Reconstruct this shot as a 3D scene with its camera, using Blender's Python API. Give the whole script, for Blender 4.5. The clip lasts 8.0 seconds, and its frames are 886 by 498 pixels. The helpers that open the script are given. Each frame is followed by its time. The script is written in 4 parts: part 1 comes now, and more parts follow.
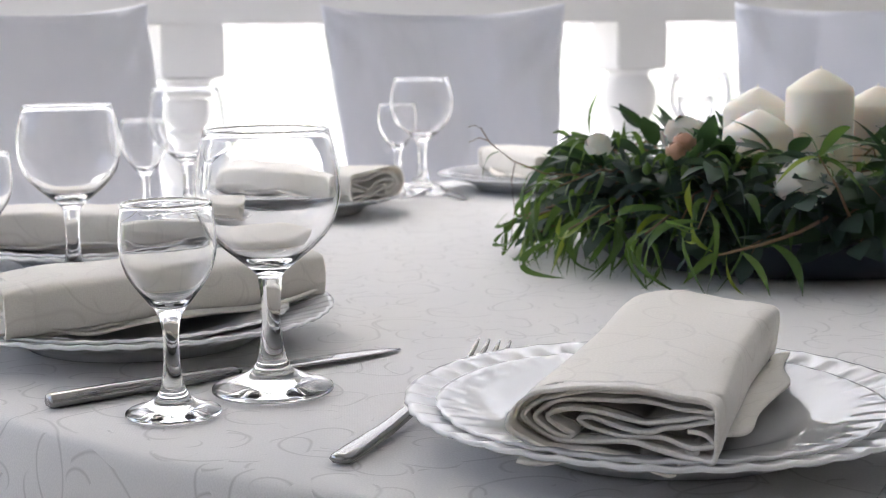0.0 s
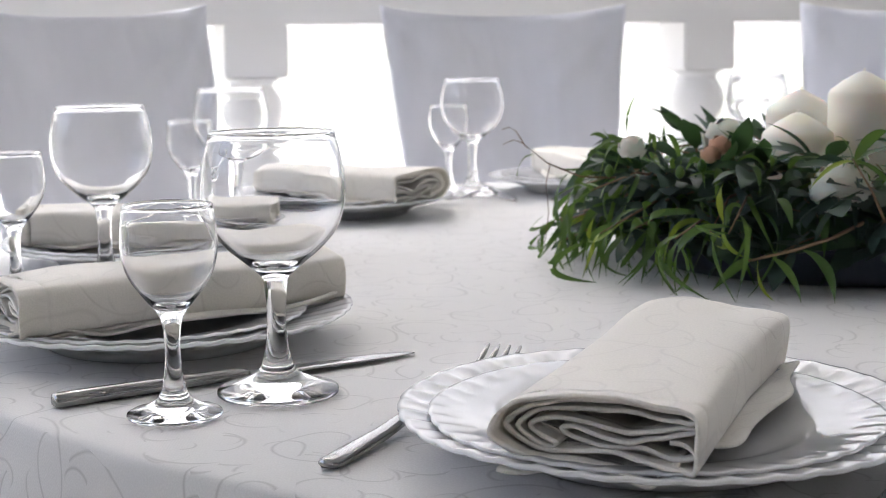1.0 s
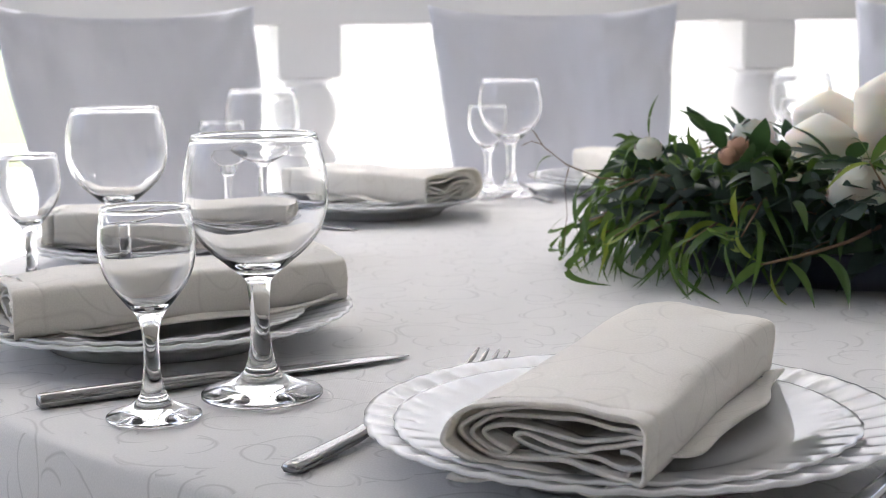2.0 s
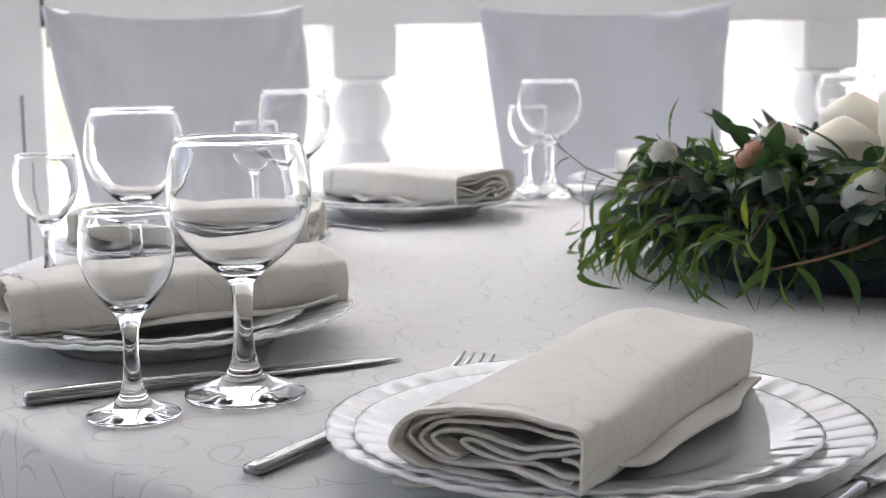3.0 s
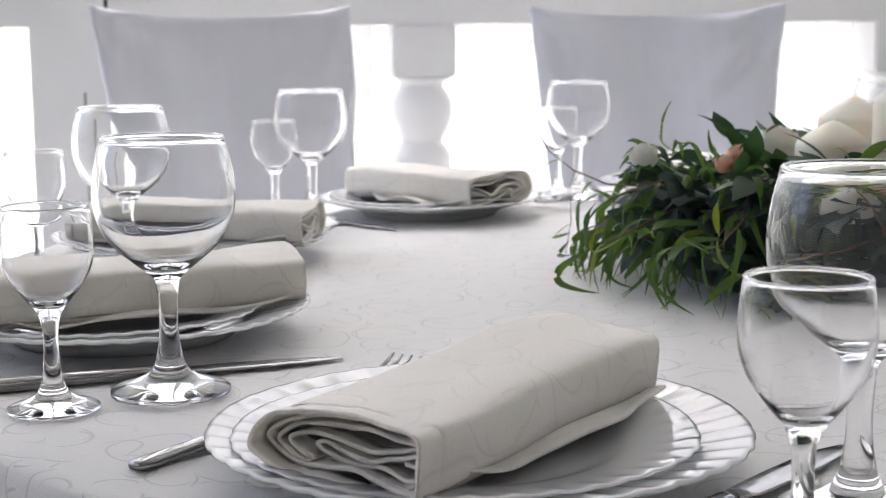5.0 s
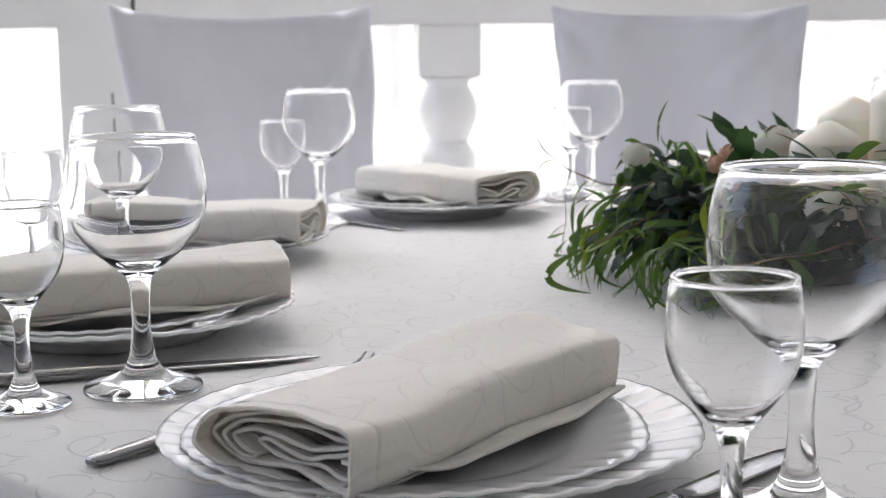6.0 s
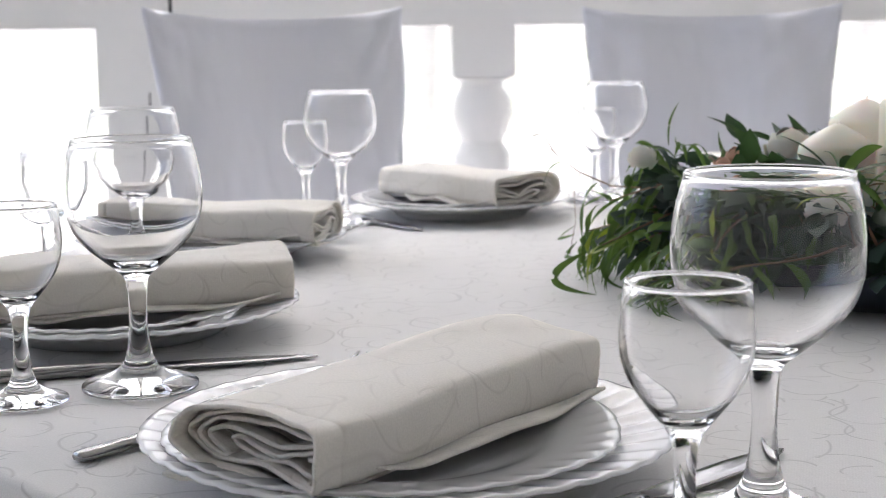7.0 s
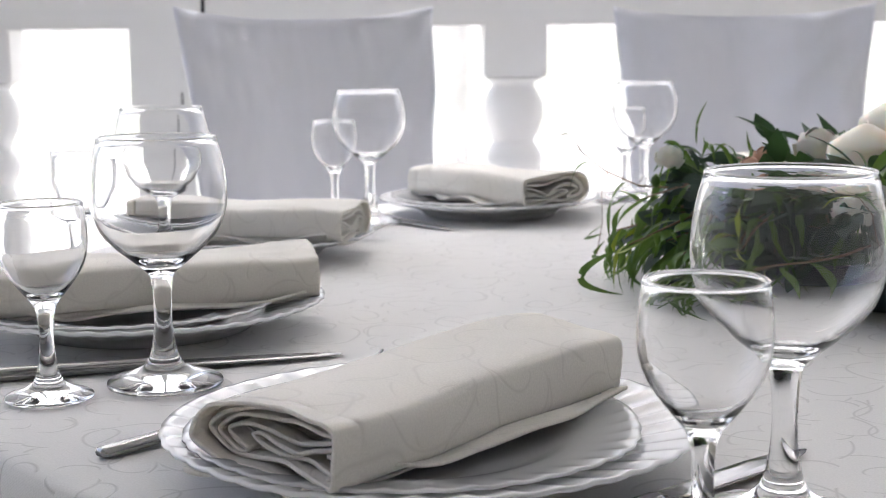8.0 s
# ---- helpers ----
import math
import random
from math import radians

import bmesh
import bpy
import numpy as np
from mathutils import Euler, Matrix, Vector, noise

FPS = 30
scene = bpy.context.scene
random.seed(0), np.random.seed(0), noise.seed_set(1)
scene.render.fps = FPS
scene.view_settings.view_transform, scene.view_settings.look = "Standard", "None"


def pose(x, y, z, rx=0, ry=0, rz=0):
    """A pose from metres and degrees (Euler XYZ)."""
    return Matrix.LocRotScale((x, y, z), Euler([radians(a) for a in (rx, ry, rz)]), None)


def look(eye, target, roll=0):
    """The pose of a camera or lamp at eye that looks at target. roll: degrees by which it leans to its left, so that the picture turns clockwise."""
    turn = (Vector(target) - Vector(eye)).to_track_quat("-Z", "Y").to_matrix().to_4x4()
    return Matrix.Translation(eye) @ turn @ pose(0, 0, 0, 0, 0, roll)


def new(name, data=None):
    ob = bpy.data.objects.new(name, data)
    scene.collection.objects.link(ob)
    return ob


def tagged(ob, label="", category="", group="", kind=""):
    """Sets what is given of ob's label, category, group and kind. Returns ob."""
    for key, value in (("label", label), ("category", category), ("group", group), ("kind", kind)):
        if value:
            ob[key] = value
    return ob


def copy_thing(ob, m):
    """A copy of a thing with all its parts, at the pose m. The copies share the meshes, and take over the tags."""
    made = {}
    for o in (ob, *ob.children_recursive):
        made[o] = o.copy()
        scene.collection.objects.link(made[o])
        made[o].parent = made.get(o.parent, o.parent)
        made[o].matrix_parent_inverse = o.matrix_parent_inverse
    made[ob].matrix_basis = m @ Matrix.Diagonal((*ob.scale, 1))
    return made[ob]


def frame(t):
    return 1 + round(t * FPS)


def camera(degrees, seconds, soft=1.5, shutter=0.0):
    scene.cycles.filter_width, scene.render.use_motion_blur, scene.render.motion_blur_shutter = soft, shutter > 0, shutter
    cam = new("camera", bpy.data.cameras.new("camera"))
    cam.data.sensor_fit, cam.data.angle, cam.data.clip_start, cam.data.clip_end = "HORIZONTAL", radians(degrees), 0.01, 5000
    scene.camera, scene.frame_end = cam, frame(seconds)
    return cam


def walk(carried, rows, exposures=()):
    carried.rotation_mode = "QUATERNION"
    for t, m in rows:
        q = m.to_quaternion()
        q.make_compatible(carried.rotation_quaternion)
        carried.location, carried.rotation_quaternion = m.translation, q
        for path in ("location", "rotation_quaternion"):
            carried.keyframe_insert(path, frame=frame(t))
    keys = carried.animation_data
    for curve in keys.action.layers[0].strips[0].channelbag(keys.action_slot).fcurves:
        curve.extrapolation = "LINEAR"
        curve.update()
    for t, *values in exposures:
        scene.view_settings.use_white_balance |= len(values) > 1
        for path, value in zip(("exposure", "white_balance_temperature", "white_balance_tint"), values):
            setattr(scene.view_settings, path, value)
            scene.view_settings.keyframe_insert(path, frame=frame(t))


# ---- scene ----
cam = camera(34.0, 8.0, soft=0.75)
PATH = [
    (0, (0.054, -0.41, 0.949), (0.17, 1.566, 0.662), -0.6),
    (0.5, (0.075, -0.406, 0.948), (0.139, 1.573, 0.663), -0.7),
    (1, (0.098, -0.405, 0.95), (0.099, 1.574, 0.664), -0.6),
    (1.5, (0.123, -0.401, 0.95), (0.071, 1.578, 0.664), -0.7),
    (3, (0.209, -0.392, 0.953), (-0.014, 1.574, 0.666), -0.8),
    (3.5, (0.231, -0.39, 0.953), (-0.035, 1.572, 0.665), -0.7),
    (4, (0.26, -0.387, 0.954), (-0.05, 1.567, 0.666), -0.8),
    (4.5, (0.289, -0.382, 0.954), (-0.054, 1.568, 0.666), -0.6),
    (6, (0.36, -0.369, 0.953), (-0.079, 1.561, 0.667), -0.6),
    (6.5, (0.38, -0.371, 0.955), (-0.092, 1.551, 0.668), -0.6),
    (7, (0.397, -0.371, 0.956), (-0.111, 1.542, 0.669), -0.6),
    (7.5, (0.403, -0.371, 0.956), (-0.135, 1.533, 0.669), -0.6),
    (8, (0.403, -0.37, 0.955), (-0.15, 1.531, 0.669), -0.6),
]
walk(cam, [(t, look(e, a, r)) for t, e, a, r in PATH], [(0.0, 2.13, 6030, 10.5), (8.0, 2.08, 6030, 10.5)])
# a modest aperture: the rail and the chairs lie softly behind the glasses
cam.data.dof.use_dof = True
cam.data.dof.focus_distance = 0.76
cam.data.dof.aperture_fstop = 20.0

# ---- world, sun, exposure ----
world = bpy.data.worlds.new("overcast_sky")
scene.world = world
world.use_nodes = True
wn = world.node_tree
sky = wn.nodes.new("ShaderNodeTexSky")
sky.sky_type = "NISHITA"
sky.sun_disc = False
sky.sun_elevation = radians(58)
sky.sun_rotation = radians(-22)
sky.dust_density = 7.0
sky.air_density = 0.8
sky.ozone_density = 0.4
wn.nodes["Background"].inputs["Strength"].default_value = 0.15
wn.links.new(sky.outputs["Color"], wn.nodes["Background"].inputs["Color"])

sun_data = bpy.data.lights.new("sun", "SUN")
sun_data.energy = 2.0
sun_data.angle = radians(10)
sun_data.color = (1.0, 0.97, 0.93)
sun = new("sun", sun_data)
sun.matrix_world = look((-2.4, 6.0, 8.8), (0, 0.3, 0))

# ---- plan, in metres ----
T = 0.75                                  # table top
CX, CY = 0.455, 0.893                     # centre of the round table
R = 0.796
RX, RY, RA = -0.2765, 2.481, radians(19.0)  # a baluster of the rail, and the rail's direction
ROOM_H = 3.45


# ---- materials ----
def mat(name, colour=(0.8, 0.8, 0.8), rough=0.5, metal=0.0, **more):
    m = bpy.data.materials.new(name)
    m.use_nodes = True
    b = m.node_tree.nodes["Principled BSDF"]
    b.inputs["Base Color"].default_value = (*colour, 1)
    b.inputs["Roughness"].default_value = rough
    b.inputs["Metallic"].default_value = metal
    for key, value in more.items():
        b.inputs[key.replace("_", " ")].default_value = value
    return m


def nd(m, kind, **values):
    n = m.node_tree.nodes.new(kind)
    for key, value in values.items():
        if key in n.inputs:
            n.inputs[key].default_value = value
    return n


def ln(m, a, b):
    m.node_tree.links.new(a, b)


def bsdf(m):
    return m.node_tree.nodes["Principled BSDF"]


def coords(m, which="Object"):
    return nd(m, "ShaderNodeTexCoord").outputs[which]


def ramp(m, src, stops):
    r = nd(m, "ShaderNodeValToRGB")
    el = r.color_ramp.elements
    while len(el) < len(stops):
        el.new(0.5)
    for e, (p, c) in zip(el, stops):
        e.position, e.color = p, (*c, 1) if len(c) == 3 else c
    ln(m, src, r.inputs["Fac"])
    return r.outputs["Color"]


def maths(m, op, a, b=None, clamp=False):
    n = nd(m, "ShaderNodeMath")
    n.operation, n.use_clamp = op, clamp
    for i, v in enumerate((a, b)):
        if v is None:
            continue
        if isinstance(v, (int, float)):
            n.inputs[i].default_value = v
        else:
            ln(m, v, n.inputs[i])
    return n.outputs[0]


def mixc(m, fac, a, b):
    n = nd(m, "ShaderNodeMix")
    n.data_type = "RGBA"
    for i, v in ((0, fac), (6, a), (7, b)):
        if isinstance(v, tuple):
            n.inputs[i].default_value = (*v, 1)
        elif isinstance(v, (int, float)):
            n.inputs[i].default_value = v
        else:
            ln(m, v, n.inputs[i])
    return n.outputs[2]


def noise_tex(m, vec, scale, detail=3.0, rough=0.5):
    n = nd(m, "ShaderNodeTexNoise", Scale=scale, Detail=detail, Roughness=rough)
    ln(m, vec, n.inputs["Vector"])
    return n.outputs["Fac"]


def bump(m, height, strength, distance):
    n = nd(m, "ShaderNodeBump", Strength=strength, Distance=distance)
    ln(m, height, n.inputs["Height"])
    ln(m, n.outputs["Normal"], bsdf(m).inputs["Normal"])


def scroll_lines(m, vec, scale, turns, width):
    """Curling damask lines: a spiral round each of many scattered points, bent by noise and broken in places."""
    warp = nd(m, "ShaderNodeTexNoise", Scale=scale * 0.6, Detail=1.0)
    ln(m, vec, warp.inputs["Vector"])
    sc = nd(m, "ShaderNodeVectorMath")
    sc.operation = "MULTIPLY_ADD"
    ln(m, warp.outputs["Color"], sc.inputs[0])
    sc.inputs[1].default_value = (0.8 / scale,) * 3
    ln(m, vec, sc.inputs[2])
    v = nd(m, "ShaderNodeTexVoronoi", Scale=scale)
    v.voronoi_dimensions = "2D"
    ln(m, sc.outputs[0], v.inputs["Vector"])
    arm = nd(m, "ShaderNodeVectorMath")
    arm.operation = "SUBTRACT"
    ln(m, sc.outputs[0], arm.inputs[0])
    ln(m, v.outputs["Position"], arm.inputs[1])
    axes = nd(m, "ShaderNodeSeparateXYZ")
    ln(m, arm.outputs[0], axes.inputs[0])
    chance = nd(m, "ShaderNodeSeparateXYZ")
    ln(m, v.outputs["Color"], chance.inputs[0])
    hand = maths(m, "SUBTRACT", maths(m, "MULTIPLY", maths(m, "GREATER_THAN", chance.outputs[0], 0.5), 2.0), 1.0)
    angle = maths(m, "MULTIPLY", maths(m, "DIVIDE", maths(m, "ARCTAN2", axes.outputs[1], axes.outputs[0]), 2 * math.pi), hand)
    phase = maths(m, "ADD", maths(m, "ADD", maths(m, "MULTIPLY", v.outputs["Distance"], turns), angle), chance.outputs[1])
    off = maths(m, "ABSOLUTE", maths(m, "SUBTRACT", maths(m, "FRACT", phase), 0.5))
    line = maths(m, "SUBTRACT", 1.0, maths(m, "DIVIDE", off, width), clamp=True)
    line = maths(m, "MULTIPLY", line, ramp(m, v.outputs["Distance"], [(0.10, (0, 0, 0)), (0.20, (1, 1, 1))]))
    cut = ramp(m, noise_tex(m, vec, scale * 0.8, 1.0), [(0.32, (0, 0, 0)), (0.42, (1, 1, 1))])
    return maths(m, "MULTIPLY", line, cut)


def damask(name, base, thread, weave=1400.0, depth=0.0012, which="Object"):
    m = mat(name, base, 0.8, Sheen_Weight=0.25, Sheen_Roughness=0.4)
    vec = coords(m, which)
    a = scroll_lines(m, vec, 17.0, 1.5, 0.036)
    b = scroll_lines(m, vec, 24.0, 1.3, 0.044)
    pattern = maths(m, "MAXIMUM", a, b)
    mottle = noise_tex(m, vec, 9.0, 4.0)
    col = mixc(m, ramp(m, mottle, [(0.3, (0, 0, 0)), (0.7, (1, 1, 1))]), tuple(x * 0.95 for x in base), base)
    grain = noise_tex(m, vec, 850.0, 2.0)
    col = mixc(m, ramp(m, grain, [(0.35, (0, 0, 0)), (0.65, (1, 1, 1))]), tuple(x * 0.90 for x in base), col)
    ln(m, mixc(m, maths(m, "MULTIPLY", pattern, 0.9), col, thread), bsdf(m).inputs["Base Color"])
    w = nd(m, "ShaderNodeTexWave", Scale=weave / 6.28, Distortion=0.6)
    ln(m, vec, w.inputs["Vector"])
    w.bands_direction = "X"
    w2 = nd(m, "ShaderNodeTexWave", Scale=weave / 6.28, Distortion=0.6)
    w2.bands_direction = "Y"
    ln(m, vec, w2.inputs["Vector"])
    fine = maths(m, "ADD", w.outputs["Fac"], w2.outputs["Fac"])
    soft = noise_tex(m, vec, 60.0, 3.0)
    h = maths(m, "ADD", maths(m, "ADD", maths(m, "MULTIPLY", fine, 0.03), maths(m, "MULTIPLY", grain, 0.10)), maths(m, "ADD", maths(m, "MULTIPLY", soft, 0.5), maths(m, "MULTIPLY", pattern, -0.25)))
    bump(m, h, 0.5, depth)
    ln(m, maths(m, "SUBTRACT", 0.66, maths(m, "MULTIPLY", pattern, 0.2)), bsdf(m).inputs["Roughness"])
    return m


CLOTH = damask("white_damask", (0.74, 0.73, 0.72), (0.48, 0.47, 0.46), which="UV")
NAPKIN = damask("ivory_damask", (0.95, 0.915, 0.855), (0.79, 0.755, 0.70), which="UV")


def see_through(m, colour, share):
    """Lets part of the light pass through thin cloth."""
    t = nd(m, "ShaderNodeBsdfTranslucent", Color=(*colour, 1))
    x = nd(m, "ShaderNodeMixShader", Fac=share)
    ln(m, bsdf(m).outputs[0], x.inputs[1])
    ln(m, t.outputs[0], x.inputs[2])
    ln(m, x.outputs[0], m.node_tree.nodes["Material Output"].inputs["Surface"])


see_through(NAPKIN, (0.97, 0.92, 0.80), 0.18)

CHINA = mat("white_opal_china", (0.88, 0.885, 0.895), 0.05, Coat_Weight=0.8, Coat_Roughness=0.02, Subsurface_Weight=0.8, Subsurface_Scale=0.02)
bsdf(CHINA).inputs["Subsurface Radius"].default_value = (1.0, 1.0, 1.0)
see_through(CHINA, (0.93, 0.935, 0.94), 0.22)
bump(CHINA, noise_tex(CHINA, coords(CHINA), 45.0, 2.0), 0.05, 0.002)

GLASS = mat("clear_glass", (1.0, 1.0, 1.0), 0.0, Transmission_Weight=1.0, IOR=1.37)

STEEL = mat("brushed_steel", (0.30, 0.295, 0.295), 0.16, 1.0)
ln(STEEL, ramp(STEEL, noise_tex(STEEL, coords(STEEL), 140.0, 4.0), [(0.3, (0.10, 0.10, 0.10)), (0.75, (0.24, 0.24, 0.24))]), bsdf(STEEL).inputs["Roughness"])

PAINT = mat("white_paint", (0.80, 0.80, 0.79), 0.4)
ln(PAINT, mixc(PAINT, noise_tex(PAINT, coords(PAINT), 7.0, 5.0), (0.81, 0.81, 0.80), (0.88, 0.88, 0.87)), bsdf(PAINT).inputs["Base Color"])
bump(PAINT, noise_tex(PAINT, coords(PAINT), 90.0, 3.0), 0.1, 0.003)

COVER = mat("white_satin_cover", (0.72, 0.73, 0.78), 0.5, Sheen_Weight=0.2)
cv = coords(COVER)
stretch = nd(COVER, "ShaderNodeMapping")
stretch.inputs["Scale"].default_value = (9, 9, 1.6)
stretch.inputs["Rotation"].default_value = (0, 0.5, 0)
ln(COVER, cv, stretch.inputs["Vector"])
folds = noise_tex(COVER, stretch.outputs["Vector"], 1.3, 2.0)
bump(COVER, maths(COVER, "ADD", folds, maths(COVER, "MULTIPLY", noise_tex(COVER, cv, 400.0, 2.0), 0.02)), 0.7, 0.03)
ln(COVER, mixc(COVER, noise_tex(COVER, cv, 5.0, 3.0), (0.70, 0.71, 0.775), (0.775, 0.78, 0.84)), bsdf(COVER).inputs["Base Color"])

SHEER = bpy.data.materials.new("sheer_curtain")
SHEER.use_nodes = True
sn = SHEER.node_tree
sn.nodes.remove(bsdf(SHEER))
tl = nd(SHEER, "ShaderNodeBsdfTranslucent", Color=(0.38, 0.38, 0.376, 1))
df = nd(SHEER, "ShaderNodeBsdfDiffuse", Color=(0.85, 0.85, 0.85, 1))
tp = nd(SHEER, "ShaderNodeBsdfTransparent", Color=(1, 1, 1, 1))
m1, m2 = nd(SHEER, "ShaderNodeMixShader", Fac=0.25), nd(SHEER, "ShaderNodeMixShader", Fac=0.35)
ln(SHEER, tl.outputs[0], m1.inputs[1])
ln(SHEER, df.outputs[0], m1.inputs[2])
ln(SHEER, m1.outputs[0], m2.inputs[1])
ln(SHEER, tp.outputs[0], m2.inputs[2])
ln(SHEER, m2.outputs[0], sn.nodes["Material Output"].inputs["Surface"])
thread = noise_tex(SHEER, coords(SHEER), 18.0, 3.0)
ln(SHEER, maths(SHEER, "MULTIPLY_ADD", thread, 0.3), m2.inputs["Fac"])
sn.nodes[-1].inputs[2].default_value = 0.02

WAX = mat("ivory_wax", (0.82, 0.78, 0.68), 0.45, Subsurface_Weight=0.6, Subsurface_Scale=0.02)
bsdf(WAX).inputs["Subsurface Radius"].default_value = (1.0, 0.7, 0.45)
bump(WAX, noise_tex(WAX, coords(WAX), 60.0, 3.0), 0.08, 0.002)

DISH = mat("dark_navy_dish", (0.014, 0.018, 0.035), 0.45)
ln(DISH, mixc(DISH, noise_tex(DISH, coords(DISH), 30.0, 4.0), (0.020, 0.025, 0.042), (0.036, 0.042, 0.064)), bsdf(DISH).inputs["Base Color"])


def leaf_mat(name, dark, light, rough=0.42):
    m = mat(name, dark, rough, Specular_IOR_Level=0.28)
    info = nd(m, "ShaderNodeObjectInfo").outputs["Random"]
    geo = nd(m, "ShaderNodeNewGeometry").outputs["Random Per Island"]
    vec = coords(m)
    mixed = maths(m, "FRACT", maths(m, "ADD", maths(m, "ADD", info, geo), maths(m, "MULTIPLY", noise_tex(m, vec, 30.0, 3.0), 0.25)))
    ln(m, mixc(m, mixed, dark, light), bsdf(m).inputs["Base Color"])
    bump(m, noise_tex(m, vec, 160.0, 3.0), 0.12, 0.001)
    t = nd(m, "ShaderNodeBsdfTranslucent", Color=(light[0] * 1.6, light[1] * 1.6, light[2], 1))
    x = nd(m, "ShaderNodeMixShader", Fac=0.32)
    ln(m, bsdf(m).outputs[0], x.inputs[1])
    ln(m, t.outputs[0], x.inputs[2])
    ln(m, x.outputs[0], m.node_tree.nodes["Material Output"].inputs["Surface"])
    return m


WILLOW = leaf_mat("willow_leaf", (0.030, 0.070, 0.026), (0.105, 0.180, 0.045), 0.38)
LIME = leaf_mat("lime_leaf", (0.13, 0.20, 0.030), (0.24, 0.30, 0.045), 0.4)
RUSCUS = leaf_mat("ruscus_leaf", (0.020, 0.046, 0.024), (0.040, 0.080, 0.038), 0.42)
GUM = leaf_mat("eucalyptus_leaf", (0.024, 0.046, 0.040), (0.046, 0.074, 0.062), 0.6)
TWIG = mat("brown_twig", (0.17, 0.10, 0.05), 0.7)
ln(TWIG, mixc(TWIG, noise_tex(TWIG, coords(TWIG), 80.0, 3.0), (0.11, 0.06, 0.035), (0.24, 0.16, 0.08)), bsdf(TWIG).inputs["Base Color"])
PETAL = mat("white_petal", (0.66, 0.64, 0.56), 0.55, Subsurface_Weight=0.2, Subsurface_Scale=0.005)
PEACH = mat("peach_petal", (0.62, 0.36, 0.24), 0.55)
FLOOR = mat("pale_floor", (0.5, 0.48, 0.45), 0.35)
ln(FLOOR, mixc(FLOOR, noise_tex(FLOOR, coords(FLOOR), 3.0, 5.0), (0.46, 0.44, 0.42), (0.56, 0.54, 0.51)), bsdf(FLOOR).inputs["Base Color"])
PAVING = mat("pale_paving", (0.5, 0.49, 0.47), 0.8)
ln(PAVING, mixc(PAVING, noise_tex(PAVING, coords(PAVING), 2.5, 6.0), (0.42, 0.41, 0.40), (0.58, 0.57, 0.55)), bsdf(PAVING).inputs["Base Color"])
GRASS = mat("lawn", (0.10, 0.16, 0.04), 0.9)
ln(GRASS, mixc(GRASS, noise_tex(GRASS, coords(GRASS), 4.0, 6.0), (0.06, 0.11, 0.03), (0.17, 0.24, 0.06)), bsdf(GRASS).inputs["Base Color"])
# Tone of the unseen back wall, set by how much fill it returns.
BACKWALL = mat("back_wall_fill_tone", (0.3, 0.29, 0.28), 0.8)
ln(BACKWALL, mixc(BACKWALL, noise_tex(BACKWALL, coords(BACKWALL), 2.0, 5.0), (0.52, 0.51, 0.50), (0.62, 0.61, 0.60)), bsdf(BACKWALL).inputs["Base Color"])
SHRUB = leaf_mat("shrub_leaf", (0.05, 0.12, 0.02), (0.12, 0.24, 0.04))
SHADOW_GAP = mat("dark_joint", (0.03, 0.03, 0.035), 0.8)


# ---- mesh helpers ----
def part(name, bm, material, parent=None, label="", smooth=True):
    me = bpy.data.meshes.new(name)
    bm.normal_update()
    bm.to_mesh(me)
    bm.free()
    me.materials.append(material)
    if smooth:
        me.polygons.foreach_set("use_smooth", [True] * len(me.polygons))
    ob = new(name, me)
    if parent is not None:
        ob.parent = parent
    if label:
        tagged(ob, label)
    return ob


def empty(name, m, label, category, group=""):
    ob = new(name)
    ob.empty_display_size = 0.05
    ob.matrix_world = m
    return tagged(ob, label, category, group)


def grid_mesh(bm, rows, closed=False, flip=False):
    """Faces between rows of points of equal length; closed: each row is a ring."""
    vs = [[bm.verts.new(p) for p in r] for r in rows]
    n = len(rows[0])
    for a, b in zip(vs, vs[1:]):
        for i in range(n if closed else n - 1):
            j = (i + 1) % n
            q = (a[i], a[j], b[j], b[i])
            bm.faces.new(q[::-1] if flip else q)
    return vs


def lathe(profile, segs=64, wave=None):
    """Turns (r, z) pairs round z; the ends are closed. wave(angle, k) gives added (r, z) for the k-th pair."""
    bm = bmesh.new()
    rows = []
    for k, (r, z) in enumerate(profile):
        ring = []
        for i in range(segs):
            a = 2 * math.pi * i / segs
            dr, dz = wave(a, k) if wave else (0, 0)
            ring.append(((r + dr) * math.cos(a), (r + dr) * math.sin(a), z + dz))
        rows.append(ring)
    vs = grid_mesh(bm, rows, closed=True)
    bm.faces.new(vs[0][::-1])
    bm.faces.new(vs[-1])
    bmesh.ops.recalc_face_normals(bm, faces=bm.faces)
    return bm


def smooth_profile(points, steps=5):
    """A Catmull-Rom curve through (r, z) pairs."""
    p = [points[0], *points, points[-1]]
    out = []
    for i in range(1, len(p) - 2):
        for s in range(steps):
            t = s / steps
            out.append(tuple(0.5 * (2 * p[i][k] + (p[i + 1][k] - p[i - 1][k]) * t + (2 * p[i - 1][k] - 5 * p[i][k] + 4 * p[i + 1][k] - p[i + 2][k]) * t * t
                                    + (3 * p[i][k] - p[i - 1][k] - 3 * p[i + 1][k] + p[i + 2][k]) * t ** 3) for k in (0, 1)))
    return [*out, points[-1]]


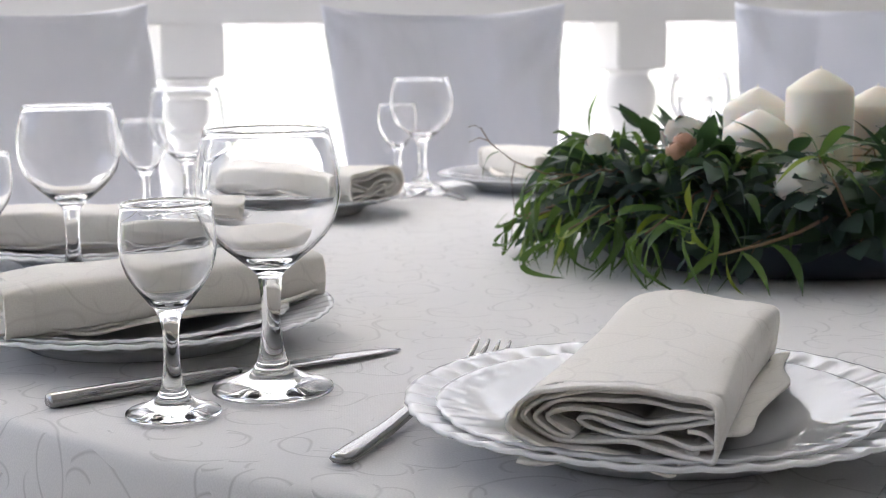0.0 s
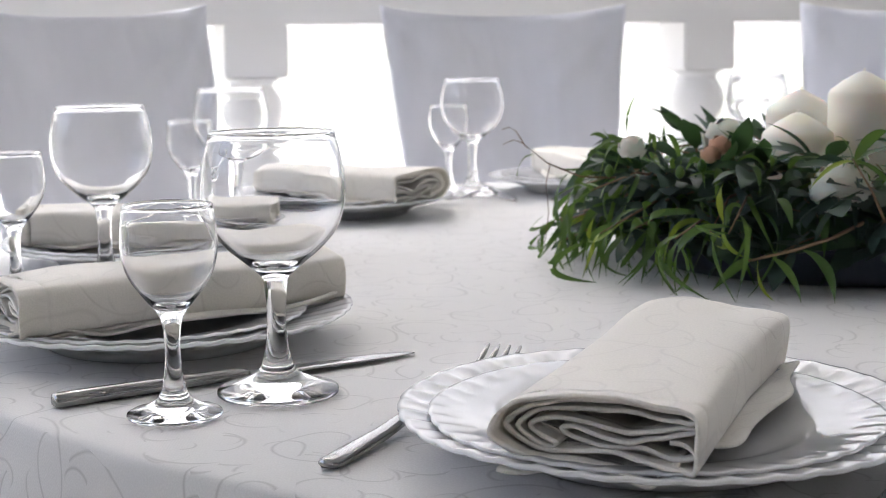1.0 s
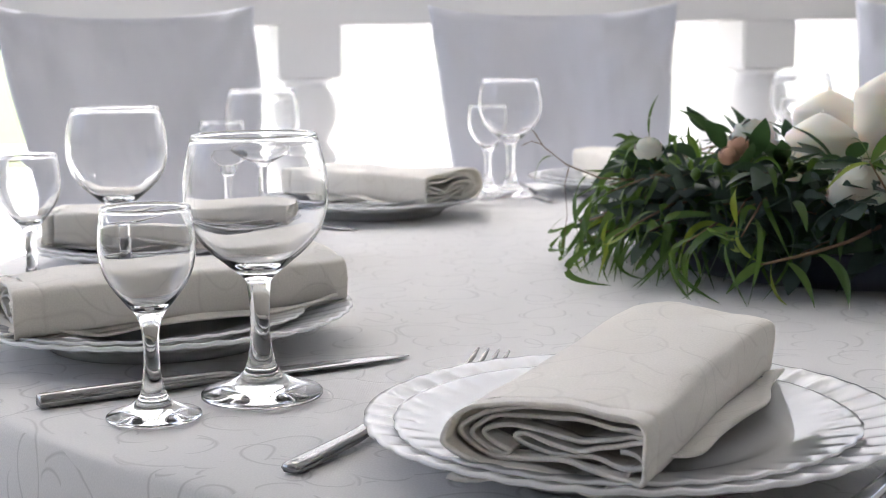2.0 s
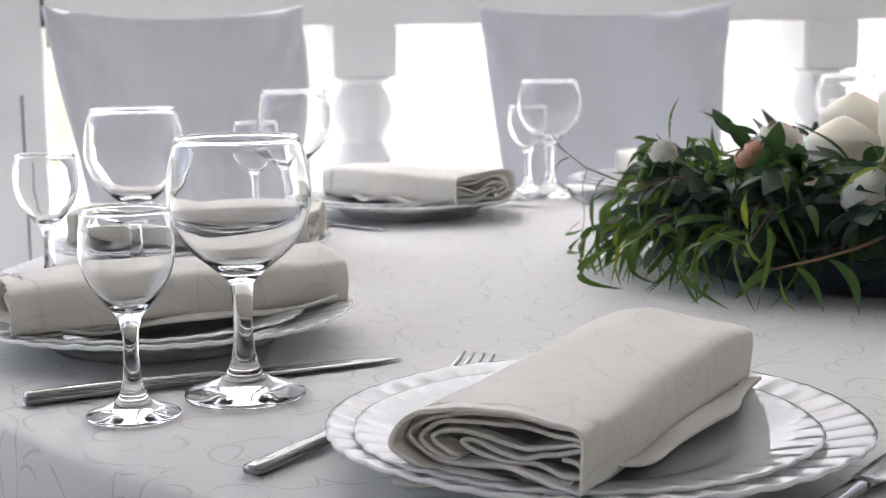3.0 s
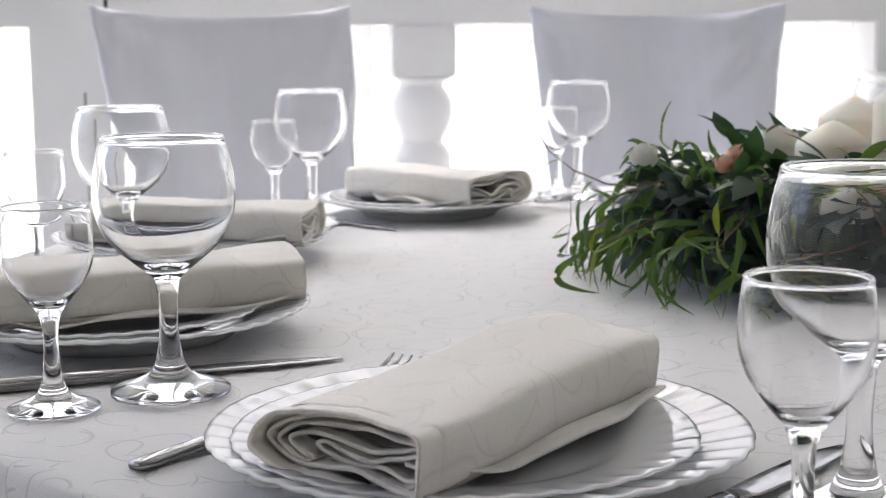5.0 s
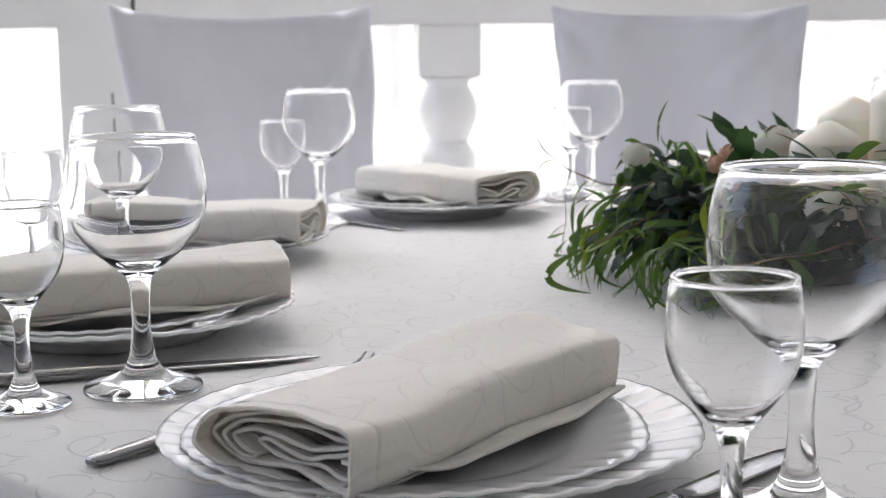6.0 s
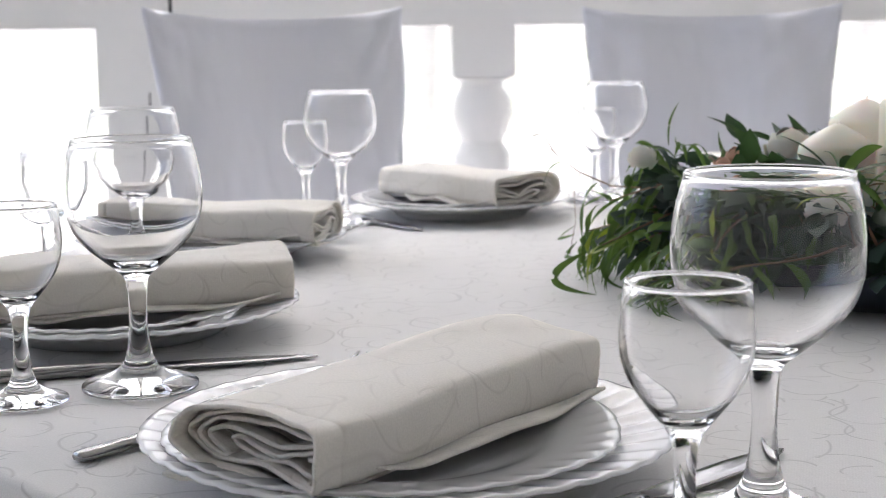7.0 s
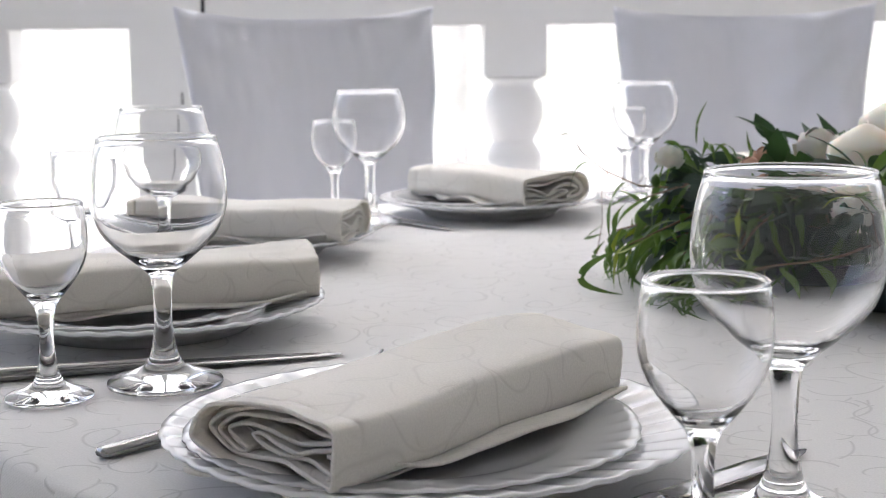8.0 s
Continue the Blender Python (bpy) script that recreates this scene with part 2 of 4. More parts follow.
def box(bm, x0, x1, y0, y1, z0, z1, m=None, bevel=0.0):
    made = bmesh.ops.create_cube(bm, size=1.0)["verts"]
    for v in made:
        v.co = Vector((x0 + (v.co.x + 0.5) * (x1 - x0), y0 + (v.co.y + 0.5) * (y1 - y0), z0 + (v.co.z + 0.5) * (z1 - z0)))
    if bevel:
        edges = list({e for v in made for e in v.link_edges})
        made = [g for g in bmesh.ops.bevel(bm, geom=edges, offset=bevel, segments=2, affect="EDGES")["verts"]]
    if m is not None:
        vs = {v for v in bm.verts if not v.tag}
        for v in vs:
            v.co = m @ v.co
    for v in bm.verts:
        v.tag = True
    return bm


def tube(bm, points, radius, sides=6):
    """A tapering tube along points; radius is a number or a list."""
    pts = [Vector(p) for p in points]
    rows = []
    for i, p in enumerate(pts):
        d = (pts[min(i + 1, len(pts) - 1)] - pts[max(i - 1, 0)]).normalized()
        u = d.orthogonal().normalized()
        w = d.cross(u)
        r = radius[i] if isinstance(radius, list) else radius
        rows.append([p + r * (math.cos(2 * math.pi * k / sides) * u + math.sin(2 * math.pi * k / sides) * w) for k in range(sides)])
    vs = grid_mesh(bm, rows, closed=True)
    bm.faces.new(vs[0][::-1])
    bm.faces.new(vs[-1])


def wall_piece(name, x0, x1, y0, y1, z0, z1, m, material, parent=None, bevel=0.0):
    bm = bmesh.new()
    box(bm, x0, x1, y0, y1, z0, z1, m, bevel)
    return part(name, bm, material, parent, smooth=False)


# ---- the veranda: floor, rail side; unseen ceiling and walls with openings, added to shape light ----
RM = Matrix.Translation((RX, RY, 0)) @ Matrix.Rotation(RA, 4, "Z")   # x along the rail, y outwards
S0, S1, BACK = -3.0, 3.4, -6.2

tagged(wall_piece("ground", -400, 400, -400, 400, -0.3, -0.16, None, GRASS), "green lawn round the veranda", "ground", kind="structure")
tagged(wall_piece("pavement", -9, 9, -9, 14, -0.155, -0.152, RM, PAVING), "pale paved terrace round the veranda", "pavement", kind="structure")
tagged(wall_piece("floor", S0 - 0.2, S1 + 0.2, BACK - 0.2, 0.35, -0.15, 0.0, RM, FLOOR), "pale stone floor of the veranda", "floor", kind="structure")
tagged(wall_piece("ceiling", S0 - 0.2, S1 + 0.2, BACK - 0.2, 0.6, ROOM_H, ROOM_H + 0.15, RM, PAINT), "unseen plain white ceiling", "ceiling", kind="structure")
tagged(wall_piece("wall_north", S0, S1, -0.07, 0.13, 3.2, ROOM_H, RM, PAINT), "unseen white beam over the open side", "wall", kind="structure")


def side_wall(name, m, x0, x1, openings, label, material=PAINT):
    """A wall 0.2 m thick along x at y = 0, with openings (a, b) from 0.9 m to 3.1 m."""
    bm = bmesh.new()
    edges = [x0, *[v for o in openings for v in o], x1]
    for a, b in zip(edges[::2], edges[1::2]):
        box(bm, a, b, 0, 0.2, 0, ROOM_H, m)
    for a, b in openings:
        box(bm, a, b, 0, 0.2, 0, 0.9, m)
        box(bm, a, b, 0, 0.2, 3.1, ROOM_H, m)
    return tagged(part(name, bm, material, smooth=False), label, "wall", kind="structure")


# Unseen walls: the west opening adds daylight, closed east darkens the right.
side_wall("wall_west", RM @ pose(S0, 0, 0, 0, 0, -90) @ pose(0, -0.2, 0), 0.14, -BACK, [(0.4, 1.9)], "unseen white side wall with an opening that lets daylight in")
side_wall("wall_east", RM @ pose(S1, 0, 0, 0, 0, -90), 0.14, -BACK, [], "unseen plain white side wall, closed to hold light back")
side_wall("wall_south", RM @ pose(0, BACK, 0), S0, S1, [], "unseen pale back wall, its tone set for the fill", BACKWALL)

# ---- balustrade ----
balustrade = empty("balustrade", RM, "white painted balustrade with turned vase balusters", "railing")
balustrade["kind"] = "structure"


def rail_part(name, x0, x1, y0, y1, z0, z1, bevel, material=PAINT):
    return wall_piece(name, x0, x1, y0, y1, z0, z1, None, material, balustrade, bevel)


rail_part("handrail", S0, S1, -0.085, 0.085, 0.982, 1.10, 0.012)
rail_part("bottom_rail", S0, S1, -0.085, 0.085, 0.06, 0.16, 0.01)
BAL = [(0.052, 0.262), (0.060, 0.29), (0.060, 0.33), (0.044, 0.35), (0.040, 0.40), (0.052, 0.47), (0.061, 0.545), (0.060, 0.60), (0.050, 0.65), (0.043, 0.675),
       (0.056, 0.70), (0.057, 0.725), (0.045, 0.745), (0.042, 0.755), (0.057, 0.79), (0.061, 0.815), (0.056, 0.84), (0.043, 0.862), (0.047, 0.872), (0.060, 0.878)]


def baluster_parts(s):
    b = part("baluster", lathe(smooth_profile(BAL, 3), 32), PAINT, balustrade)
    b.location = (s, 0, 0)
    for z0, z1 in ((0.88, 0.984), (0.158, 0.264)):
        k = wall_piece("block", -0.0615, 0.0615, -0.0615, 0.0615, z0, z1, None, PAINT, b, 0.004)
    return b


first = baluster_parts(0.0)
for s in (-2.53, -2.03, -1.536, -1.041, 0.495, 0.9905, 1.486, 1.981, 2.476, 2.97):
    b = first.copy()
    scene.collection.objects.link(b)
    b.location = (s, 0, 0)
    for k in first.children:
        c = k.copy()
        scene.collection.objects.link(c)
        c.parent = b
pillar = empty("pillar", RM, "square white painted pillar with a dark joint", "pillar")
pillar["kind"] = "structure"
wall_piece("pillar_shaft", -0.745, -0.607, -0.095, 0.09, 0.0, 3.2, None, PAINT, pillar, 0.004)
# Dark strips on the faces stand in for shade inside narrow gaps.
wall_piece("joint", -0.649, -0.646, -0.0965, -0.08, 0.0, 0.86, None, SHADOW_GAP, pillar)
wall_piece("joint", -0.607, -0.601, -0.0865, 0.0865, 0.985, 1.099, None, SHADOW_GAP, pillar)


# ---- sheer curtains behind the rail ----
def curtain(s0, s1, seed, sparse=1.0):
    rnd = random.Random(seed)
    bm = bmesh.new()
    n = int((s1 - s0) * 70)
    ph = [rnd.uniform(0, 6.28) for _ in range(4)]
    rows = []
    for k in range(15):
        z = 0.03 + (3.28 - 0.03) * k / 14
        amp = 0.020 + 0.020 * (1 - k / 14)
        row = []
        for i in range(n + 1):
            s = s0 + (s1 - s0) * i / n
            d = amp * (math.sin(s * 38 + ph[0] + 0.6 * math.sin(z * 1.3 + ph[1])) + 0.6 * math.sin(s * 61 + ph[2] + 0.4 * math.sin(z * 2.0 + ph[3])))
            row.append((s + 0.012 * math.sin(z * 2 + s * 9), 0.30 + d * sparse, z))
        rows.append(row)
    grid_mesh(bm, rows)
    ob = part("sheer_curtain", bm, SHEER)
    ob.matrix_world = RM
    return tagged(ob, "sheer white curtain hanging behind the balustrade", "curtain", "curtains")


for i, (a, b) in enumerate(((-3.0, -1.66), (-1.7, -0.62), (-0.50, -0.08), (-0.11, 1.07), (1.02, 2.24), (2.2, 3.4))):
    curtain(a, b, 11 + i)
rod_bm = bmesh.new()
tube(rod_bm, [(S0, 0.30, 3.3), (S1, 0.30, 3.3)], 0.012, 10)
rod = part("curtain_rod", rod_bm, STEEL)
rod.matrix_world = RM
tagged(rod, "thin steel curtain rod under the ceiling", "curtain rod")


# ---- table and cloth ----
def round_table():
    top = empty("round_table", pose(CX, CY, 0), "round banquet table under a white cloth", "table")
    part("tabletop", lathe([(0.01, T - 0.03), (R - 0.012, T - 0.03), (R - 0.006, T - 0.02), (R - 0.008, T - 0.005), (0.01, T - 0.005)], 96), PAINT, top)
    part("pedestal", lathe(smooth_profile([(0.30, 0.0), (0.30, 0.02), (0.12, 0.06), (0.05, 0.14), (0.045, 0.5), (0.08, 0.68), (0.2, 0.715)], 4), 32), PAINT, top)


round_table()


def tablecloth():
    bm = bmesh.new()
    prof = [(0.02, T)] + [(R * k / 40 - 0.012, T) for k in range(2, 41)]
    prof += [(R - 0.005, T - 0.0004), (R - 0.0018, T - 0.0014), (R - 0.0002, T - 0.0032), (R + 0.001, T - 0.007), (R + 0.002, T - 0.013), (R + 0.003, T - 0.03), (R + 0.006, T - 0.07), (R + 0.016, T - 0.14),
             (R + 0.022, T - 0.25), (R + 0.03, T - 0.38), (R + 0.036, T - 0.52), (R + 0.04, T - 0.66)]
    segs, rows = 240, []
    for r, z in prof:
        drop = max(0.0, T - z - 0.01)
        ring = []
        for i in range(segs):
            a = 2 * math.pi * i / segs
            f = min(drop / 0.3, 1.0) ** 1.2
            w = f * (0.032 * math.sin(17 * a + 0.7 * math.sin(3 * a)) + 0.015 * math.sin(29 * a + 1.3))
            ring.append(((r + w) * math.cos(a), (r + w) * math.sin(a), z + (0.0006 * noise.noise((r * math.cos(a) * 6, r * math.sin(a) * 6, 0)) if drop == 0 else 0)))
        rows.append(ring)
    vs = grid_mesh(bm, rows, closed=True)
    bm.faces.new(vs[0][::-1])
    run = [prof[0][0]]
    for p, q in zip(prof, prof[1:]):
        run.append(run[-1] + math.dist(p, q))
    where = {v: (d * math.cos(2 * math.pi * i / segs), d * math.sin(2 * math.pi * i / segs)) for ring, d in zip(vs, run) for i, v in enumerate(ring)}
    uv = bm.loops.layers.uv.new("cloth")
    for face in bm.faces:
        for loop in face.loops:
            loop[uv].uv = where[loop.vert]
    bmesh.ops.recalc_face_normals(bm, faces=bm.faces)
    ob = part("tablecloth", bm, CLOTH)
    ob.location = (CX, CY, 0)
    return tagged(ob, "white damask tablecloth with scroll pattern on the round table", "tablecloth")


tablecloth()


# ---- things of a place setting, each at its own origin ----
def smoothstep(a, b, x):
    t = min(max((x - a) / (b - a), 0), 1)
    return t * t * (3 - 2 * t)


def plate_mesh(radius, height, flutes, start, depth):
    k = radius / 0.132
    upper = [(0.004, 0.0065), (0.03, 0.0065), (0.06, 0.0066), (0.074, 0.0072), (0.082, 0.0095), (0.088, 0.0125), (0.094, 0.0142), (0.102, 0.0158), (0.110, 0.0175),
             (0.118, 0.0192), (0.125, 0.0208), (0.1295, 0.0217), (0.132, 0.0216)]
    lower = [(0.132, 0.0200), (0.1290, 0.0186), (0.122, 0.0168), (0.110, 0.0140), (0.098, 0.0112), (0.088, 0.0078), (0.082, 0.0042), (0.0785, 0.0008), (0.0765, 0.0),
             (0.0735, 0.0008), (0.072, 0.0026), (0.03, 0.003), (0.004, 0.003)]
    zs = height / 0.0217
    prof = [(r * k, z * zs) for r, z in upper + lower]
    n_up = len(upper)

    def wave(a, i):
        r = prof[i][0] / k
        f = smoothstep(start, start + 0.014, r)
        ridge = abs(math.sin(flutes * a / 2 + 0.25 * math.sin(3 * a)))
        dz = f * depth * (0.55 - ridge)
        edge = smoothstep(0.118, 0.132, r)
        lump = 0.0007 * math.sin(5 * a + 1.0) + 0.0005 * math.sin(8 * a)
        return edge * (0.0009 * (ridge - 0.6) + lump), dz * (1.0 - 0.45 * smoothstep(0.126, 0.132, r)) * (0.9 if i < n_up else 0.6)

    return lathe(prof, flutes * 9, wave)


def dinner_plate():
    ob = part("dinner_plate", plate_mesh(0.1288, 0.0225, 40, 0.090, 0.0014), CHINA)
    return tagged(ob, "white glossy dinner plate with a fluted scalloped rim", "plate", "dinner plates")


def side_plate():
    ob = part("salad_plate", plate_mesh(0.109, 0.0160, 38, 0.114, 0.0010), CHINA)
    return tagged(ob, "smaller white fluted plate stacked on the dinner plate", "plate", "salad plates")


def glass_parts(thing, outer, inner, foot_at, stem_at, steps=6):
    """Foot, stem and bowl of one blown piece; the meshes meet edge to edge, with no faces between them."""
    out, into = smooth_profile(outer, steps), smooth_profile(inner, steps)
    prof = out + into

    def wall(k, a):
        """The inner wall of pressed glass is never quite true."""
        r, z = prof[k]
        if k < len(out) + 4 * steps or r < 0.008:
            return r
        return r + 0.000022 * math.sin(z * 380 + 0.8 * math.sin(2 * a)) + 0.00006 * math.sin(2 * a + z * 60) + 0.000007 * math.sin(z * 900 + 3 * a)

    for name, a, b in (("foot", 0, foot_at * steps), ("stem", foot_at * steps, stem_at * steps), ("bowl", stem_at * steps, len(prof) - 1)):
        bm = bmesh.new()
        turns = [2 * math.pi * i / 96 for i in range(96)]
        rows = [[(wall(k, t) * math.cos(t), wall(k, t) * math.sin(t), prof[k][1]) for t in turns] for k in range(a, b + 1)]
        vs = grid_mesh(bm, rows, closed=True)
        if name == "foot":
            bm.faces.new(vs[0][::-1])
        if name == "bowl":
            bm.faces.new(vs[-1])
        part(name, bm, GLASS, thing)
    return thing


BIG_OUT = [(0.002, 0.0009), (0.028, 0.0006), (0.0335, 0.0008), (0.0346, 0.0026), (0.0327, 0.0048), (0.022, 0.0082), (0.013, 0.0125), (0.0088, 0.0185), (0.0063, 0.030), (0.0054, 0.042),
           (0.0058, 0.055), (0.0067, 0.0635), (0.0078, 0.0680), (0.0122, 0.0722), (0.0198, 0.0786), (0.0275, 0.0852), (0.0354, 0.0950), (0.0395, 0.1070), (0.0405, 0.1170),
           (0.0399, 0.1270), (0.0381, 0.1370), (0.0363, 0.1440), (0.0353, 0.1479), (0.0352, 0.1492)]
BIG_IN = [(0.0345, 0.1500), (0.0335, 0.1498), (0.0330, 0.1488), (0.0340, 0.1472), (0.0354, 0.1435), (0.0373, 0.1368), (0.0391, 0.1270), (0.0397, 0.1170), (0.0387, 0.1072), (0.0343, 0.0957),
          (0.0262, 0.0864), (0.0180, 0.0801), (0.0095, 0.0764), (0.001, 0.0754)]
SMALL_OUT = [(0.002, 0.0009), (0.021, 0.0006), (0.0260, 0.0008), (0.0268, 0.0020), (0.0250, 0.0036), (0.0165, 0.0062), (0.0098, 0.0100), (0.0066, 0.0165), (0.0050, 0.026), (0.0044, 0.036),
             (0.0048, 0.046), (0.0060, 0.0525), (0.0082, 0.0572), (0.0118, 0.0615), (0.0172, 0.0680), (0.0228, 0.0760), (0.0258, 0.0840), (0.0269, 0.0910), (0.0268, 0.0990), (0.0260, 0.1065), (0.0252, 0.1128), (0.0251, 0.1142)]
SMALL_IN = [(0.0245, 0.1150), (0.0236, 0.1148), (0.0231, 0.1138), (0.0239, 0.1124), (0.0252, 0.1065), (0.0260, 0.0990), (0.0261, 0.0911), (0.0249, 0.0841), (0.0218, 0.0764), (0.0163, 0.0688),
            (0.0108, 0.0634), (0.0055, 0.0606), (0.001, 0.0598)]


def wine_glass():
    g = empty("wine_glass", Matrix(), "large empty clear wine glass with a round bowl", "wine glass", "large wine glasses")
    return glass_parts(g, BIG_OUT, BIG_IN, 6, 12)


def small_glass():
    g = empty("cordial_glass", Matrix(), "small empty clear stemmed glass beside the large one", "wine glass", "small stemmed glasses")
    return glass_parts(g, [(r * 0.955, z) for r, z in SMALL_OUT], [(r * 0.955, z) for r, z in SMALL_IN], 6, 11)


def strip_solid(bm, sections):
    """A solid through sections (y, half width, z of the underside, thickness, crown)."""
    rows = []
    for y, w, z, t, c in sections:
        rows.append([(-w, y, z + t * 0.35), (-w * 0.8, y, z + t * 0.9), (-w * 0.35, y, z + t + c), (w * 0.35, y, z + t + c), (w * 0.8, y, z + t * 0.9), (w, y, z + t * 0.35), (w * 0.75, y, z), (-w * 0.75, y, z)])
    vs = grid_mesh(bm, rows, closed=True)
    bm.faces.new(vs[0][::-1])
    bm.faces.new(vs[-1])


def dinner_fork():
    f = empty("dinner_fork", Matrix(), "polished steel four-tined fork lying beside the plate", "fork", "forks")
    bm = bmesh.new()
    strip_solid(bm, [(-0.105, 0.0040, 0.0004, 0.0036, 0), (-0.103, 0.0062, 0.0002, 0.0042, 0.0002), (-0.09, 0.0064, 0.0002, 0.0046, 0.0005), (-0.05, 0.0052, 0.001, 0.0046, 0.0006), (-0.01, 0.0040, 0.0045, 0.0042, 0.0004),
                     (0.02, 0.0036, 0.0085, 0.0038, 0), (0.035, 0.0045, 0.0095, 0.003, 0), (0.045, 0.0085, 0.009, 0.0026, 0), (0.055, 0.0115, 0.0075, 0.0022, -0.0004), (0.063, 0.0124, 0.0062, 0.002, -0.0006)])
    bmesh.ops.recalc_face_normals(bm, faces=bm.faces)
    part("handle", bm, STEEL, f)
    for x in (-0.0102, -0.0034, 0.0034, 0.0102):
        bm = bmesh.new()
        strip_solid(bm, [(0.060, 0.0022, 0.0064, 0.002, 0), (0.075, 0.0019, 0.0054, 0.0022, 0), (0.09, 0.0017, 0.0078, 0.0022, 0), (0.102, 0.0014, 0.0130, 0.002, 0), (0.108, 0.0007, 0.0170, 0.0012, 0)])
        bmesh.ops.recalc_face_normals(bm, faces=bm.faces)
        t = part("tine", bm, STEEL, f)
        t.location = (x, 0, 0)
    return f


def dinner_knife():
    k = empty("dinner_knife", Matrix(), "polished steel table knife lying beside the plate", "knife", "knives")
    bm = bmesh.new()
    strip_solid(bm, [(-0.118, 0.0052, 0.0006, 0.0062, 0), (-0.1165, 0.0062, 0.0001, 0.0072, 0.0003), (-0.09, 0.0060, 0.0001, 0.0074, 0.0004), (-0.04, 0.0052, 0.0005, 0.0066, 0.0004), (-0.006, 0.0046, 0.001, 0.0058, 0.0002), (0.0, 0.0050, 0.0014, 0.0042, 0)])
    bmesh.ops.recalc_face_normals(bm, faces=bm.faces)
    part("handle", bm, STEEL, k)
    bm = bmesh.new()
    strip_solid(bm, [(-0.002, 0.0050, 0.0016, 0.0030, 0), (0.012, 0.0086, 0.0016, 0.0022, 0), (0.04, 0.0094, 0.0014, 0.0020, 0), (0.075, 0.0092, 0.0010, 0.0018, 0), (0.098, 0.0070, 0.0008, 0.0015, 0), (0.111, 0.0036, 0.0006, 0.0011, 0), (0.117, 0.0008, 0.0006, 0.0006, 0)])
    bmesh.ops.recalc_face_normals(bm, faces=bm.faces)
    b = part("blade", bm, STEEL, k)
    return k


def sheet_from_path(path, thick, y_steps, shape):
    """A cloth layer: a 2D path (x, z) given thickness and drawn out along y. shape(x, z, y, k) moves each point; k runs 0 to 1 along the path."""
    n = len(path)
    offs = []
    for i in range(n):
        a, b = Vector(path[max(i - 1, 0)]), Vector(path[min(i + 1, n - 1)])
        d = (b - a).normalized()
        offs.append(Vector((-d.y, d.x)) * thick / 2)
    bm = bmesh.new()
    rows = []
    for y in y_steps:
        ring = [shape(path[i][0] + offs[i].x, path[i][1] + offs[i].y, y, i / (n - 1)) for i in range(n)]
        ring += [shape(path[i][0] - offs[i].x, path[i][1] - offs[i].y, y, i / (n - 1)) for i in reversed(range(n))]
        rows.append(ring)
    vs = grid_mesh(bm, rows, closed=True)
    run = [0.0]
    for a, b in zip(path, path[1:]):
        run.append(run[-1] + math.dist(a, b))
    run += run[::-1]
    where = {v: (run[i], y) for row, y in zip(vs, y_steps) for i, v in enumerate(row)}
    for row, rev in ((vs[0], True), (vs[-1], False)):
        for i in range(n - 1):
            q = (row[i], row[i + 1], row[2 * n - 2 - i], row[2 * n - 1 - i])
            bm.faces.new(q[::-1] if rev else q)
    uv = bm.loops.layers.uv.new("cloth")
    for face in bm.faces:
        for loop in face.loops:
            loop[uv].uv = where[loop.vert]
    bmesh.ops.recalc_face_normals(bm, faces=bm.faces)
    return bm


